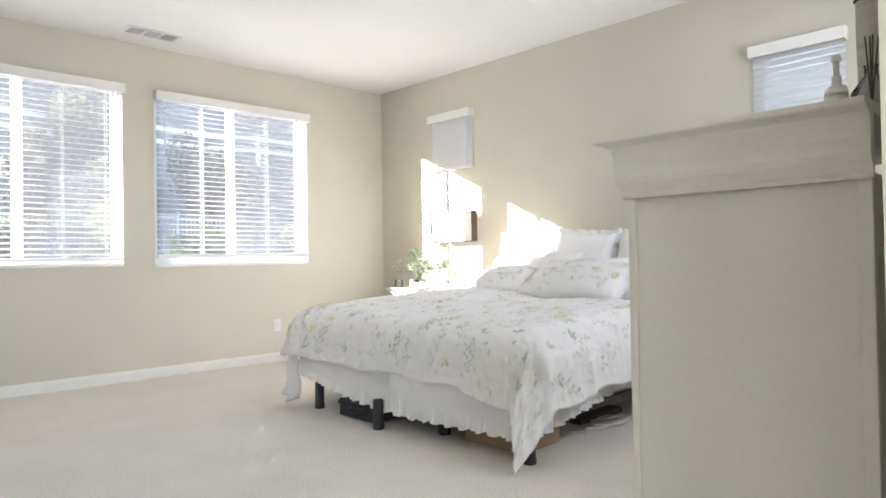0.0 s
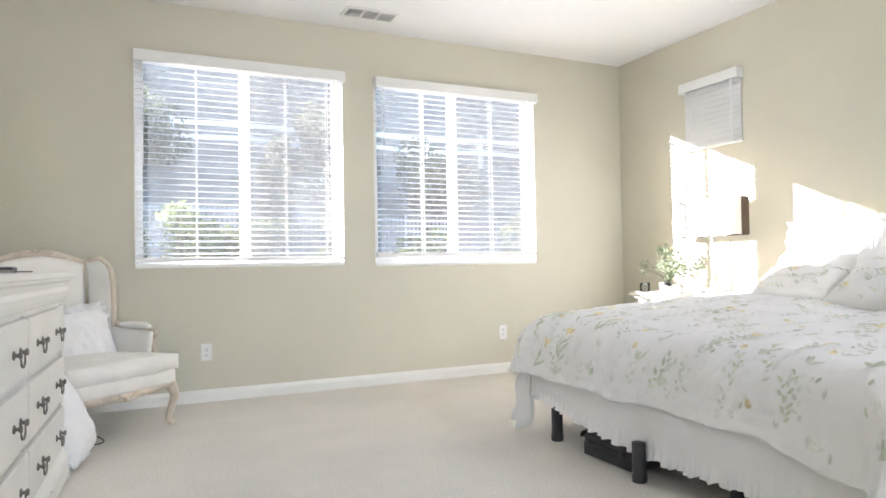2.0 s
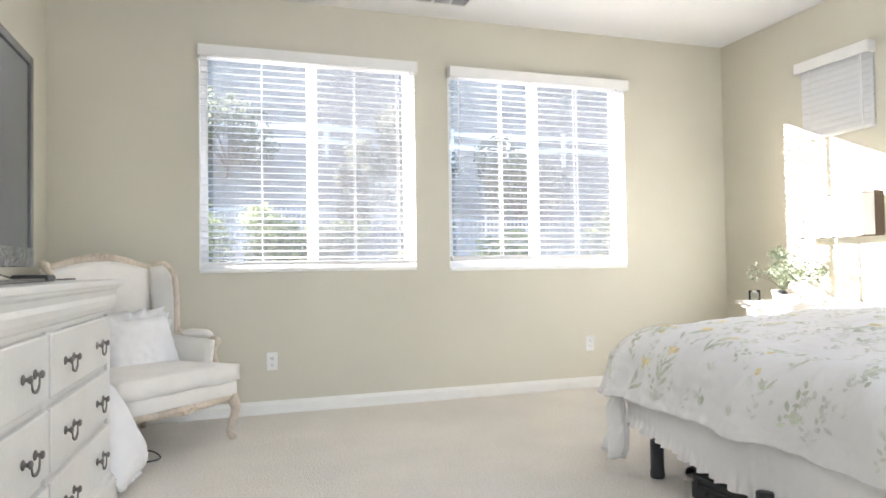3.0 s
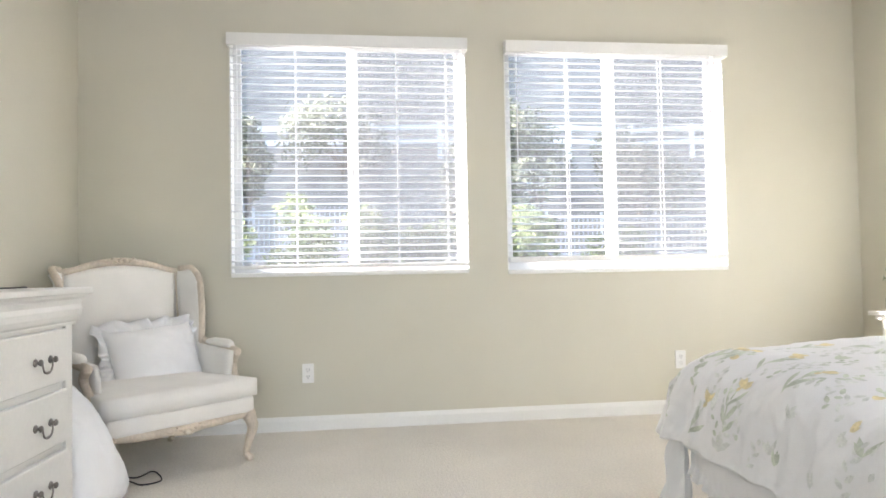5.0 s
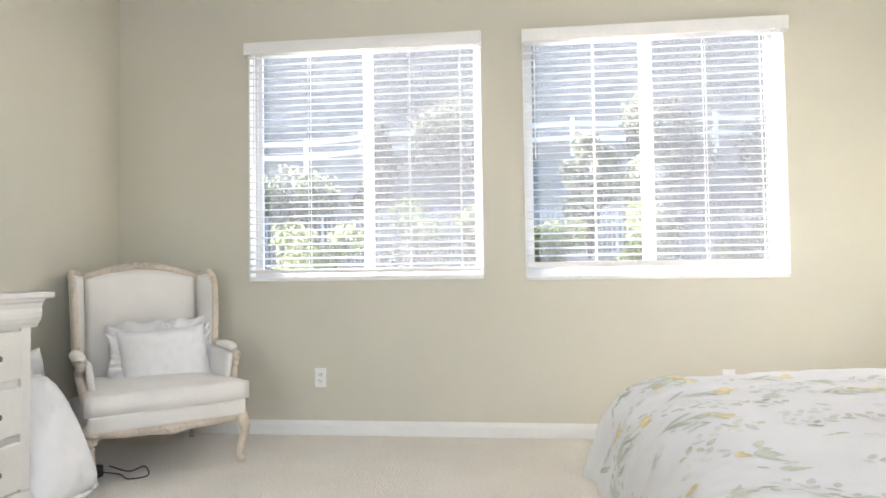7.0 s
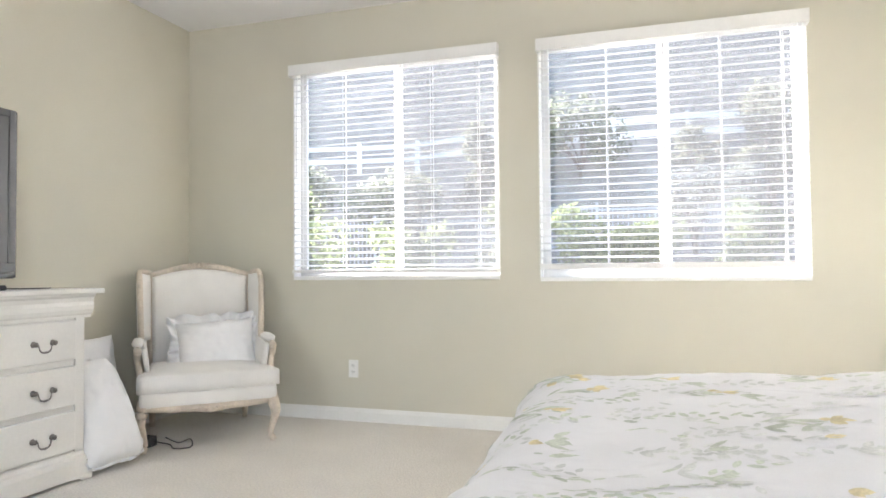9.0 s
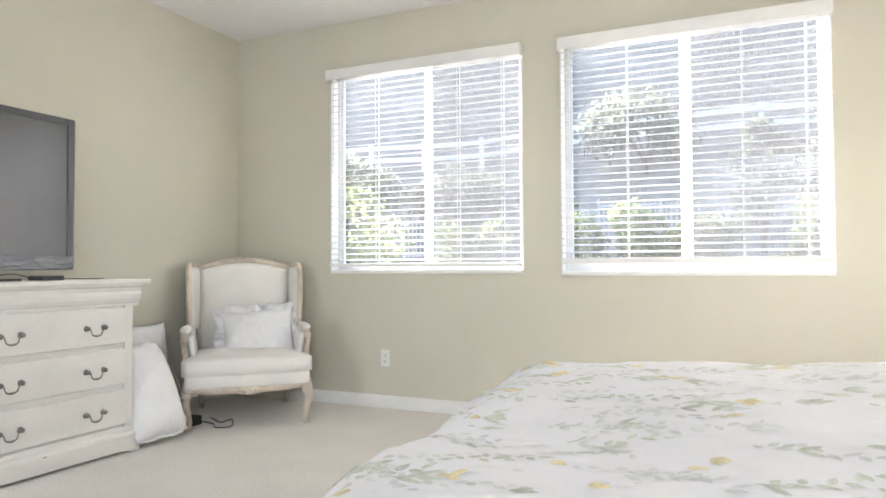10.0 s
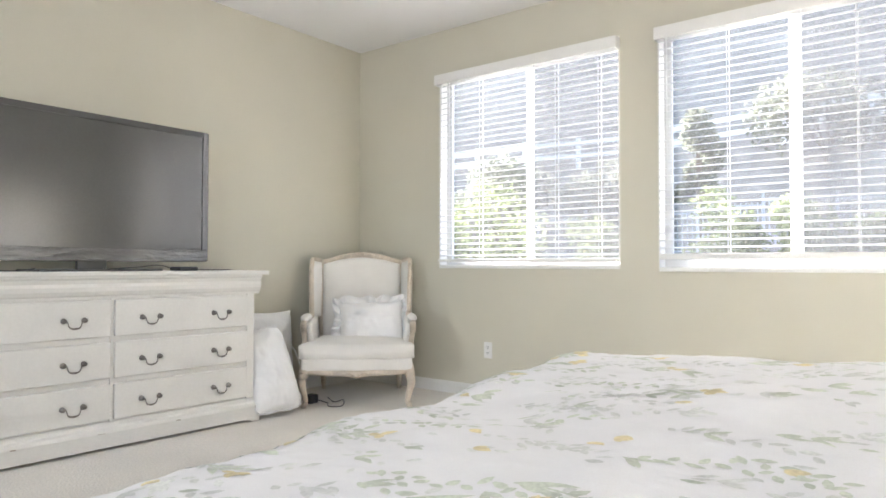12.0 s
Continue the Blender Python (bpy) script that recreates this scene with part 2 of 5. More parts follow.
def prism(outline, axis, a, b, bm=None):
    """A flat outline drawn out from a to b along an axis ("x": outline is y, z; "y": x, z; "z": x, y)."""
    bm = bm or bmesh.new()
    put = {"x": lambda p, t: (t, p[0], p[1]), "y": lambda p, t: (p[0], t, p[1]), "z": lambda p, t: (p[0], p[1], t)}[axis]
    lo, hi = ([bm.verts.new(put(p, t)) for p in outline] for t in (a, b))
    n = len(outline)
    for i in range(n):
        bm.faces.new((lo[i], lo[(i + 1) % n], hi[(i + 1) % n], hi[i]))
    bm.faces.new(lo[::-1])
    bm.faces.new(hi)
    bmesh.ops.recalc_face_normals(bm, faces=bm.faces)
    return bm


def sheet(fn, nu, nv, thick=0.0):
    """A surface from fn(u, v), u and v in 0..1, drawn as a grid; thick gives it a body."""
    bm = bmesh.new()
    g = [[bm.verts.new(fn(i / nu, j / nv)) for j in range(nv + 1)] for i in range(nu + 1)]
    for i in range(nu):
        for j in range(nv):
            bm.faces.new((g[i][j], g[i + 1][j], g[i + 1][j + 1], g[i][j + 1]))
    if thick:
        bm.normal_update()
        under = [[bm.verts.new(v.co - v.normal * thick) for v in row] for row in g]
        for i in range(nu):
            for j in range(nv):
                bm.faces.new((under[i][j], under[i][j + 1], under[i + 1][j + 1], under[i + 1][j]))
        rim = [(i, 0) for i in range(nu)] + [(nu, j) for j in range(nv)] + [(i, nv) for i in range(nu, 0, -1)] + [(0, j) for j in range(nv, 0, -1)]
        for (a, b), (c, d) in zip(rim, rim[1:] + rim[:1]):
            bm.faces.new((g[a][b], g[c][d], under[c][d], under[a][b]))
        bmesh.ops.recalc_face_normals(bm, faces=bm.faces)
    return bm


def wob(x, y, z=0.0, s=1.0):
    return noise.noise(Vector((x * s, y * s, z * s)))


# ---- the room ----
XL, XR, YB, YW, H = -0.53, 4.64, 0.20, 5.75, 2.85
WT = 0.15
BIG = ((0.365, 1.862, 0.985, 2.495), (2.120, 3.648, 0.972, 2.487))     # x0, x1, z0, z1 in the window wall
SMALL = ((4.335, 4.895, 1.89, 2.42), (1.125, 1.675, 1.84, 2.36))     # y0, y1, z0, z1 in the bed wall


def holed_wall(fixed, along, a0, a1, holes):
    """A wall from fixed to fixed + WT with openings; along: the axis it runs on."""
    bm = bmesh.new()

    def slab(p, q, z0, z1):
        if q - p > 1e-4 and z1 - z0 > 1e-4:
            if along == "x":
                box(p, fixed, z0, q, fixed + WT, z1, bm=bm)
            else:
                box(fixed, p, z0, fixed + WT, q, z1, bm=bm)
    at = a0
    for p, q, z0, z1 in sorted(holes):
        slab(at, p, 0, H)
        slab(p, q, 0, z0)
        slab(p, q, z1, H)
        at = q
    slab(at, a1, 0, H)
    return bm


solid("wall_north", holed_wall(YW, "x", XL - WT, XR + WT, BIG), WALL, "beige painted wall with two wide windows", "wall", "structure")
solid("wall_east", holed_wall(XR, "y", YB, YW, SMALL), WALL, "beige painted wall behind the bed, two small high windows", "wall", "structure")
solid("wall_west", box(XL - WT, -1.8, 0, XL, YW, H), WALL, "beige painted wall behind the dresser", "wall", "structure")
# the high opening is unseen, added only to hold the rear lamp
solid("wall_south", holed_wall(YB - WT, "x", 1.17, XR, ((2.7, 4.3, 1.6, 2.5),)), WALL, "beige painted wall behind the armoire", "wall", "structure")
solid("wall_hall_east", box(1.17, -1.8, 0, 1.32, YB - WT, H), WALL, "beige painted wall of the entry passage", "wall", "structure")
# the door-sized opening is assumed, made for the passage lamp
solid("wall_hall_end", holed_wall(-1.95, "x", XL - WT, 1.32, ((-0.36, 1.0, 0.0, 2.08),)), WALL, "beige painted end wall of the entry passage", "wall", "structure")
solid("floor", box(XL - WT, -1.95, -0.12, XR + WT, YW + WT, 0.0), CARPET, "cream low-pile carpet over the whole room", "floor", "structure")
solid("ceiling", box(XL - WT, -1.95, H, XR + WT, YW + WT, H + 0.12), CEIL, "smooth white painted ceiling", "ceiling", "structure")

BASE = ((0, 0), (0.016, 0), (0.016, 0.062), (0.013, 0.07), (0.009, 0.078), (0.006, 0.088), (0, 0.088))
bm = prism([(YW - p, z) for p, z in BASE], "x", XL, XR)
prism([(XL + p, z) for p, z in BASE], "y", -1.8, YW - 0.016, bm)
prism([(XR - p, z) for p, z in BASE], "y", YB, YW - 0.016, bm)
prism([(YB + p, z) for p, z in BASE], "x", 1.17, XR - 0.016, bm)
solid("baseboard", bm, TRIM, "white painted baseboard with a stepped top", "baseboard", "structure")


def clear_pane(corners, parent):
    """A glass pane that lets sun and sky light through."""
    bm = bmesh.new()
    bm.faces.new([bm.verts.new(p) for p in corners])
    ob = part("pane", bm, GLASS, parent)
    ob.visible_shadow = False
    return ob


def big_window(number, x0, x1, z0, z1, split):
    """A white sliding window: frame, fixed and sliding sash, panes, screen, sill."""
    w = thing(f"window_{number}", ((x0 + x1) / 2, YW + 0.1, z0), "white vinyl sliding window with a screened half", "window", kind="structure")
    ya, yb, f = YW + 0.085, YW + 0.145, 0.024
    bm = box(x0, ya, z0, x0 + f, yb, z1)
    box(x1 - f, ya, z0, x1, yb, z1, bm=bm)
    box(x0 + f, ya, z0, x1 - f, yb, z0 + f, bm=bm)
    box(x0 + f, ya, z1 - f, x1 - f, yb, z1, bm=bm)
    part("window_frame", bm, VINYL, w)
    for a, b, y, nm in ((x0 + f, split + 0.034, ya + 0.006, "fixed_sash"), (split - 0.034, x1 - f, ya + 0.034, "sliding_sash")):
        s = 0.030
        c, d = z0 + f, z1 - f
        bm = box(a, y, c, a + s, y + 0.024, d)
        box(b - s, y, c, b, y + 0.024, d, bm=bm)
        box(a + s, y, c, b - s, y + 0.024, c + s, bm=bm)
        box(a + s, y, d - s, b - s, y + 0.024, d, bm=bm)
        sash = part(nm, bm, VINYL, w)
        clear_pane(((a + s, y + 0.012, c + s), (b - s, y + 0.012, c + s), (b - s, y + 0.012, d - s), (a + s, y + 0.012, d - s)), sash)
    bm = bmesh.new()
    bm.faces.new([bm.verts.new(p) for p in ((split, yb + 0.004, z0 + f), (x1 - f, yb + 0.004, z0 + f), (x1 - f, yb + 0.004, z1 - f), (split, yb + 0.004, z1 - f))])
    part("insect_screen", bm, MESH, w, "fine grey insect screen mesh")
    part("window_sill", box(x0 + 0.002, YW - 0.012, z0 - 0.022, x1 - 0.002, YW + 0.084, z0 + 0.004, 0.004), TRIM, w)
    bm = box(x0 - 0.002, YW - 0.004, z0, x0 + 0.006, ya, z1)
    box(x1 - 0.006, YW - 0.004, z0, x1 + 0.002, ya, z1, bm=bm)
    part("window_return", bm, TRIM, w)
    return w


big_window(1, *BIG[0], 1.125)
big_window(2, *BIG[1], 2.875)


def small_window(number, y0, y1, z0, z1):
    w = thing(f"window_{number}", (XR + 0.1, (y0 + y1) / 2, z0), "small high white vinyl window above the bed", "window", kind="structure")
    xa, xb, f = XR + 0.085, XR + 0.14, 0.04
    bm = box(xa, y0, z0, xb, y0 + f, z1)
    box(xa, y1 - f, z0, xb, y1, z1, bm=bm)
    box(xa, y0 + f, z0, xb, y1 - f, z0 + f, bm=bm)
    box(xa, y0 + f, z1 - f, xb, y1 - f, z1, bm=bm)
    part("window_frame", bm, VINYL, w)
    clear_pane(((xa + 0.02, y0 + f, z0 + f), (xa + 0.02, y1 - f, z0 + f), (xa + 0.02, y1 - f, z1 - f), (xa + 0.02, y0 + f, z1 - f)), w)
    part("window_sill", box(XR - 0.004, y0, z0 - 0.004, xa, y1, z0 + 0.006), TRIM, w)


small_window(3, *SMALL[0])
small_window(4, *SMALL[1])


def crowned_slat(length, depth):
    """A faux-wood slat, slightly crowned, thin; centred on its middle, length along x."""
    bm = bmesh.new()
    h, t, c = depth / 2, 0.0028, 0.0022
    outline = ((-h, 0), (-h * 0.4, c), (h * 0.4, c), (h, 0), (h, t), (h * 0.4, c + t), (-h * 0.4, c + t), (-h, t))
    prism(outline, "x", -length / 2, length / 2, bm)
    me = bpy.data.meshes.new("slat")
    bm.to_mesh(me)
    bm.free()
    me.materials.append(SLAT)
    return me


def blind(at, length, drop, tilt, cords, wand, label, group, turn=0.0, rail=0.03, sag=0.0, depth=0.05, gap=0.0445, skew=0.0):
    """A hanging blind: valance, slats, bottom rail, ladder cords and a wand. Base: middle of the valance's top edge on the wall; the room lies towards -y."""
    b = new("window_blind")
    b.matrix_world = pose(*at, 0, 0, turn)
    tagged(b, label, "blind", group)
    ORIGIN[b] = Vector((0, 0, 0))
    hl = length / 2
    bm = box(-hl - 0.012, -0.072, -0.078, hl + 0.012, -0.060, 0.0, 0.003)
    box(-hl - 0.012, -0.060, -0.078, -hl - 0.001, 0.0, 0.0, bm=bm)
    box(hl + 0.001, -0.060, -0.078, hl + 0.012, 0.0, 0.0, bm=bm)
    box(-hl, -0.058, -0.010, hl, 0.0, -0.002, bm=bm)
    part("valance", bm, TRIM, b)
    part("headrail", box(-hl + 0.004, -0.045, -0.055, hl - 0.004, 0.004, -0.012, 0.002), VINYL, b)
    me = crowned_slat(length, depth)
    z, rnd, k = -0.085, random.Random(int(length * 1000)), 0
    while z > -drop + rail + 0.012:
        s = new("slat", me)
        s.parent = b
        s.matrix_basis = pose(rnd.uniform(-0.001, 0.001), -0.006, z, tilt + rnd.uniform(-1.4, 1.4), rnd.uniform(-0.08, 0.08) + sag * min(1, k / 10), 0)
        z -= gap
        k += 1
    bm = box(-hl, -0.032, -drop, hl, 0.020, -drop + rail, 0.004)
    ob = part("bottom_rail", bm, TRIM, b)
    ob.matrix_basis = pose(0, 0, 0, 0, skew, 0)
    for x in cords:
        for y in (-0.032, 0.021):
            part("ladder_cord", box(x - 0.0012, y - 0.0012, -drop + rail, x + 0.0012, y + 0.0012, -0.06), CORD, b)
        part("lift_cord", box(x + 0.008, -0.0062, -drop + rail, x + 0.0095, -0.0047, -0.06), CORD, b)
    if wand:
        x, l = wand
        part("tilt_wand", sweep([(x, -0.05, -0.07), (x, -0.05, -0.07 - l)], 0.0042, 8), CORD, b)
    return b


blind(((BIG[0][0] + BIG[0][1]) / 2, YW - 0.002, 2.480), 1.484, 1.467, 10, (-0.345, 0.295, 0.615), (-0.695, 0.72), "white two-inch slat blind lowered with slats open", "wide window blinds", rail=0.02, skew=0.1)
blind(((BIG[1][0] + BIG[1][1]) / 2, YW - 0.002, 2.472), 1.512, 1.447, 10, (-0.345, 0.305, 0.635), (-0.695, 0.72), "white two-inch slat blind stopped short of the sill", "wide window blinds", rail=0.036)
blind((XR - 0.002, 4.615, 2.445), 0.575, 0.575, 80, (-0.2, 0.2), (0.23, 0.5), "small white slat blind with closed slats", "small window blinds", turn=-90, rail=0.02)
blind((XR - 0.002, 1.40, 2.385), 0.565, 0.56, 68, (-0.2, 0.2), None, "small white slat blind with half-closed slats", "small window blinds", turn=-90, rail=0.02)


def outlet(x):
    o = thing("wall_outlet", (x, YW, 0.3), "white double electrical outlet on the wall", "outlet", "wall outlets")
    part("cover_plate", box(x - 0.036, YW - 0.006, 0.295, x + 0.036, YW - 0.0005, 0.415, 0.002), PLATE, o)
    for z in (0.334, 0.376):
        sk = part("socket", box(x - 0.017, YW - 0.0085, z - 0.014, x + 0.017, YW - 0.006, z + 0.014, 0.001), PLATE, o)
        bm = box(x - 0.009, YW - 0.0092, z - 0.003, x - 0.006, YW - 0.0085, z + 0.008)
        box(x + 0.006, YW - 0.0092, z - 0.003, x + 0.009, YW - 0.0085, z + 0.008, bm=bm)
        box(x - 0.0025, YW - 0.0092, z - 0.011, x + 0.0025, YW - 0.0085, z - 0.006, bm=bm)
        part("slot", bm, DARKHOLE, sk)


outlet(0.826)
outlet(3.286)

v = thing("ceiling_vent", (1.98, 5.395, H), "white metal air vent with three louvred panels", "vent")
bm = box(1.775, 5.30, H - 0.008, 2.185, 5.322, H - 0.0005)
box(1.775, 5.468, H - 0.008, 2.185, 5.49, H - 0.0005, bm=bm)
for x in (1.775, 1.908, 2.030, 2.163):
    box(x, 5.322, H - 0.008, x + 0.022, 5.468, H - 0.0005, bm=bm)
part("frame", bm, TRIM, v)
part("backing", box(1.797, 5.322, H - 0.003, 2.163, 5.468, H - 0.001), VENTDARK, v)
for x in (1.797, 1.930, 2.052):
    for i in range(7):
        y = 5.330 + i * 0.0205
        bm = box(-0.0555, -0.008, -0.0008, 0.0555, 0.008, 0.0008)
        bmesh.ops.transform(bm, matrix=pose(x + 0.0555, y, H - 0.008, 40), verts=bm.verts)
        part("slat", bm, CEIL, v)


# ---- outdoors ----
def ground_height(x, y):
    """Flat yard, a bank behind the shrubs and a hillside beyond."""
    z = -0.25
    if y > 11:
        z += 0.20 * (y - 11) - 0.05 * max(0, y - 17)
    if y > 19:
        z += 0.44 * (y - 19) * (0.8 + 0.2 * math.tanh((x + 44) / 9))
    return z + (0.25 * wob(x, y, 0, 0.3) + 0.5 * wob(x, y, 3, 0.1) if y > 10 else 0.0)


def ground_fn(u, v):
    x = -400 * (1 - 2 * u) ** 3 if u < 0.5 else 400 * (2 * u - 1) ** 3
    y = 5.95 + 0.02 + 60 * v if v < 0.8 else 53.97 + (v - 0.8) * 5 * 450
    z = ground_height(x, min(y, 56))
    return (x + 2, y, z - max(0, y - 60) * 0.015)


bm = sheet(ground_fn, 90, 110)
ring = [(-400, 5.97), (-400, -400), (400, -400), (400, 5.97)]
bm.faces.new([bm.verts.new((x, y, -0.25)) for x, y in ring])
bmesh.ops.recalc_face_normals(bm, faces=bm.faces)
g = solid("ground", bm, HILL, "scrubby yard and hillside rising behind the house", "ground", "structure", smooth=True)
solid("patio", box(-6, 5.93, -0.3, 12, 9.0, -0.235), PAVE, "grey concrete patio outside the windows", "patio", "structure")


def leaf_cloud(centres, count, size, seed):
    """Small bent leaves scattered over clumps given as (x, y, z, radius)."""
    r = np.random.RandomState(seed)
    vol = np.array([c[3] ** 2 for c in centres])
    pick = r.choice(len(centres), count, p=vol / vol.sum())
    c = np.array(centres)[pick]
    d = r.normal(size=(count, 3))
    d /= np.linalg.norm(d, axis=1)[:, None]
    pos = c[:, :3] + d * (c[:, 3] * r.uniform(0.55, 1.08, count))[:, None]
    n = d + 0.8 * r.normal(size=(count, 3))
    n /= np.linalg.norm(n, axis=1)[:, None]
    a = np.cross(n, r.normal(size=(count, 3)))
    a /= np.linalg.norm(a, axis=1)[:, None]
    b = np.cross(n, a)
    s = (size * r.uniform(0.6, 1.3, count))[:, None]
    verts = np.stack([pos - a * s, pos + b * s * 0.42 + n * s * 0.15, pos + a * s, pos - b * s * 0.42 + n * s * 0.15], 1).reshape(-1, 3)
    idx = np.arange(count * 4).reshape(-1, 4)
    return verts, idx


def leaves(name, centres, count, size, seed, mat, parent, at):
    verts, idx = leaf_cloud(centres, count, size, seed)
    me = bpy.data.meshes.new(name)
    me.from_pydata((verts - np.array(at)).tolist(), [], idx.tolist())
    me.materials.append(mat)
    ob = new(name, me)
    ob.parent = parent
    return ob


def plant_outside(name, x, y, height, spread, seed, mat, label, category, trunk, leaf, count, low=0.1):
    z = ground_height(x, y) - 0.03
    t = thing(name, (x, y, z), label, category, "yard planting")
    r = random.Random(seed)
    bm = bmesh.new()
    centres = []
    for i in range(9 if trunk < 0.06 else 12):
        a = r.uniform(0, 2 * math.pi)
        q = math.sqrt(r.random())
        top = Vector((x + math.cos(a) * spread * q * 0.8, y + math.sin(a) * spread * q * 0.8, z + height * (low + (0.92 - low) * r.uniform(0.25, 1) * (1 - 0.35 * q))))
        start = Vector((x, y, z + height * low * r.uniform(0.3, 1)))
        sweep([start, (start + top) / 2 + Vector((0, 0, 0.06 * height)), top], [trunk * 0.5, trunk * 0.3, trunk * 0.1], 6, bm=bm, step=3)
        centres.append((*top, spread * r.uniform(0.28, 0.5)))
    if trunk >= 0.06:
        sweep([(x, y, z), (x + 0.05, y, z + height * 0.3), (x, y, z + height * 0.7)], [trunk, trunk * 0.75, trunk * 0.3], 9, bm=bm, step=4)
    part("trunk", bm, TRUNK, t)
    leaves("crown", centres, count, leaf, seed, mat, t, (x, y, z))


for i, (x, y, h, s) in enumerate(((-1.5, 13.6, 1.9, 1.0), (-0.2, 15.2, 1.9, 0.9), (1.3, 15.0, 1.7, 0.8), (2.6, 15.3, 1.3, 0.8), (4.4, 14.4, 2.0, 0.7), (6.6, 14.2, 1.2, 0.9), (8.6, 13.6, 1.9, 1.2),
                                  (-4.0, 12.6, 2.3, 1.3), (-6.4, 14.0, 2.2, 1.2), (10.8, 14.5, 1.6, 1.1))):
    plant_outside("shrub", x, y, h, s, 20 + i, SHRUB, "sunlit yellow-green shrub in the back yard", "shrub", 0.035, 0.085, 1500, 0.08)
for i, (x, y, h, s) in enumerate(((3.7, 17.2, 3.6, 0.75), (4.9, 15.4, 3.9, 0.6), (-1.9, 19.8, 3.9, 0.8), (0.6, 23.5, 3.4, 1.9), (-4.4, 19.0, 3.2, 1.5), (9.5, 20.5, 3.6, 1.6), (-8.5, 20.0, 3.6, 1.9), (6.6, 23.0, 3.0, 1.7), (-13, 19.0, 3.6, 1.8))):
    plant_outside("tree", x, y, h, s, 50 + i, TREELEAF, "small leafy tree on the bank behind the house", "tree", 0.06, 0.10, 3000, 0.14)

# white two-rail fence along the hill road
f = thing("rail_fence", (3, 25, ground_height(3, 25)), "white two-rail fence across the hillside", "fence")
for i in range(17):
    x = -20 + i * 2.4
    z = ground_height(x, 25)
    part("post", box(x - 0.07, 24.93, z - 0.1, x + 0.07, 25.07, z + 1.25), FENCEWHITE, f)
    if i < 16:
        z2 = ground_height(x + 2.4, 25)
        for h in (0.55, 1.05):
            bm = bmesh.new()
            lo = [(x, 24.9, z + h - 0.08), (x, 24.9, z + h + 0.08), (x, 24.95, z + h + 0.08), (x, 24.95, z + h - 0.08)]
            a = [bm.verts.new(p) for p in lo]
            b = [bm.verts.new((p[0] + 2.4, p[1], p[2] + z2 - z)) for p in lo]
            for j in range(4):
                bm.faces.new((a[j], a[(j + 1) % 4], b[(j + 1) % 4], b[j]))
            part("rail", bm, FENCEWHITE, f)

# iron picket fence above the shrubs
f = thing("picket_fence", (3, 18.4, ground_height(3, 18.4)), "pale iron picket fence on the bank", "fence")
for i in range(13):
    x = -6 + i * 1.5
    z = ground_height(x, 18.4)
    part("post", box(x - 0.03, 18.37, z - 0.1, x + 0.03, 18.43, z + 1.3), IRON, f)
    if i < 12:
        for h in (0.15, 1.1):
            part("rail", box(x + 0.03, 18.39, z + h, x + 1.47, 18.41, z + h + 0.04), IRON, f)
        for j in range(1, 12):
            part("picket", box(x + j * 0.125 - 0.009, 18.391, z + 0.05, x + j * 0.125 + 0.009, 18.409, z + 1.2), IRON, f)


# ---- the bed ----
BX0, BX1, BY0, BY1, BT = 2.555, 4.46, 2.03, 3.80, 0.680
RAD, FALL = 0.205, 0.135
ARC = RAD * math.pi / 2
OVER = ARC + FALL


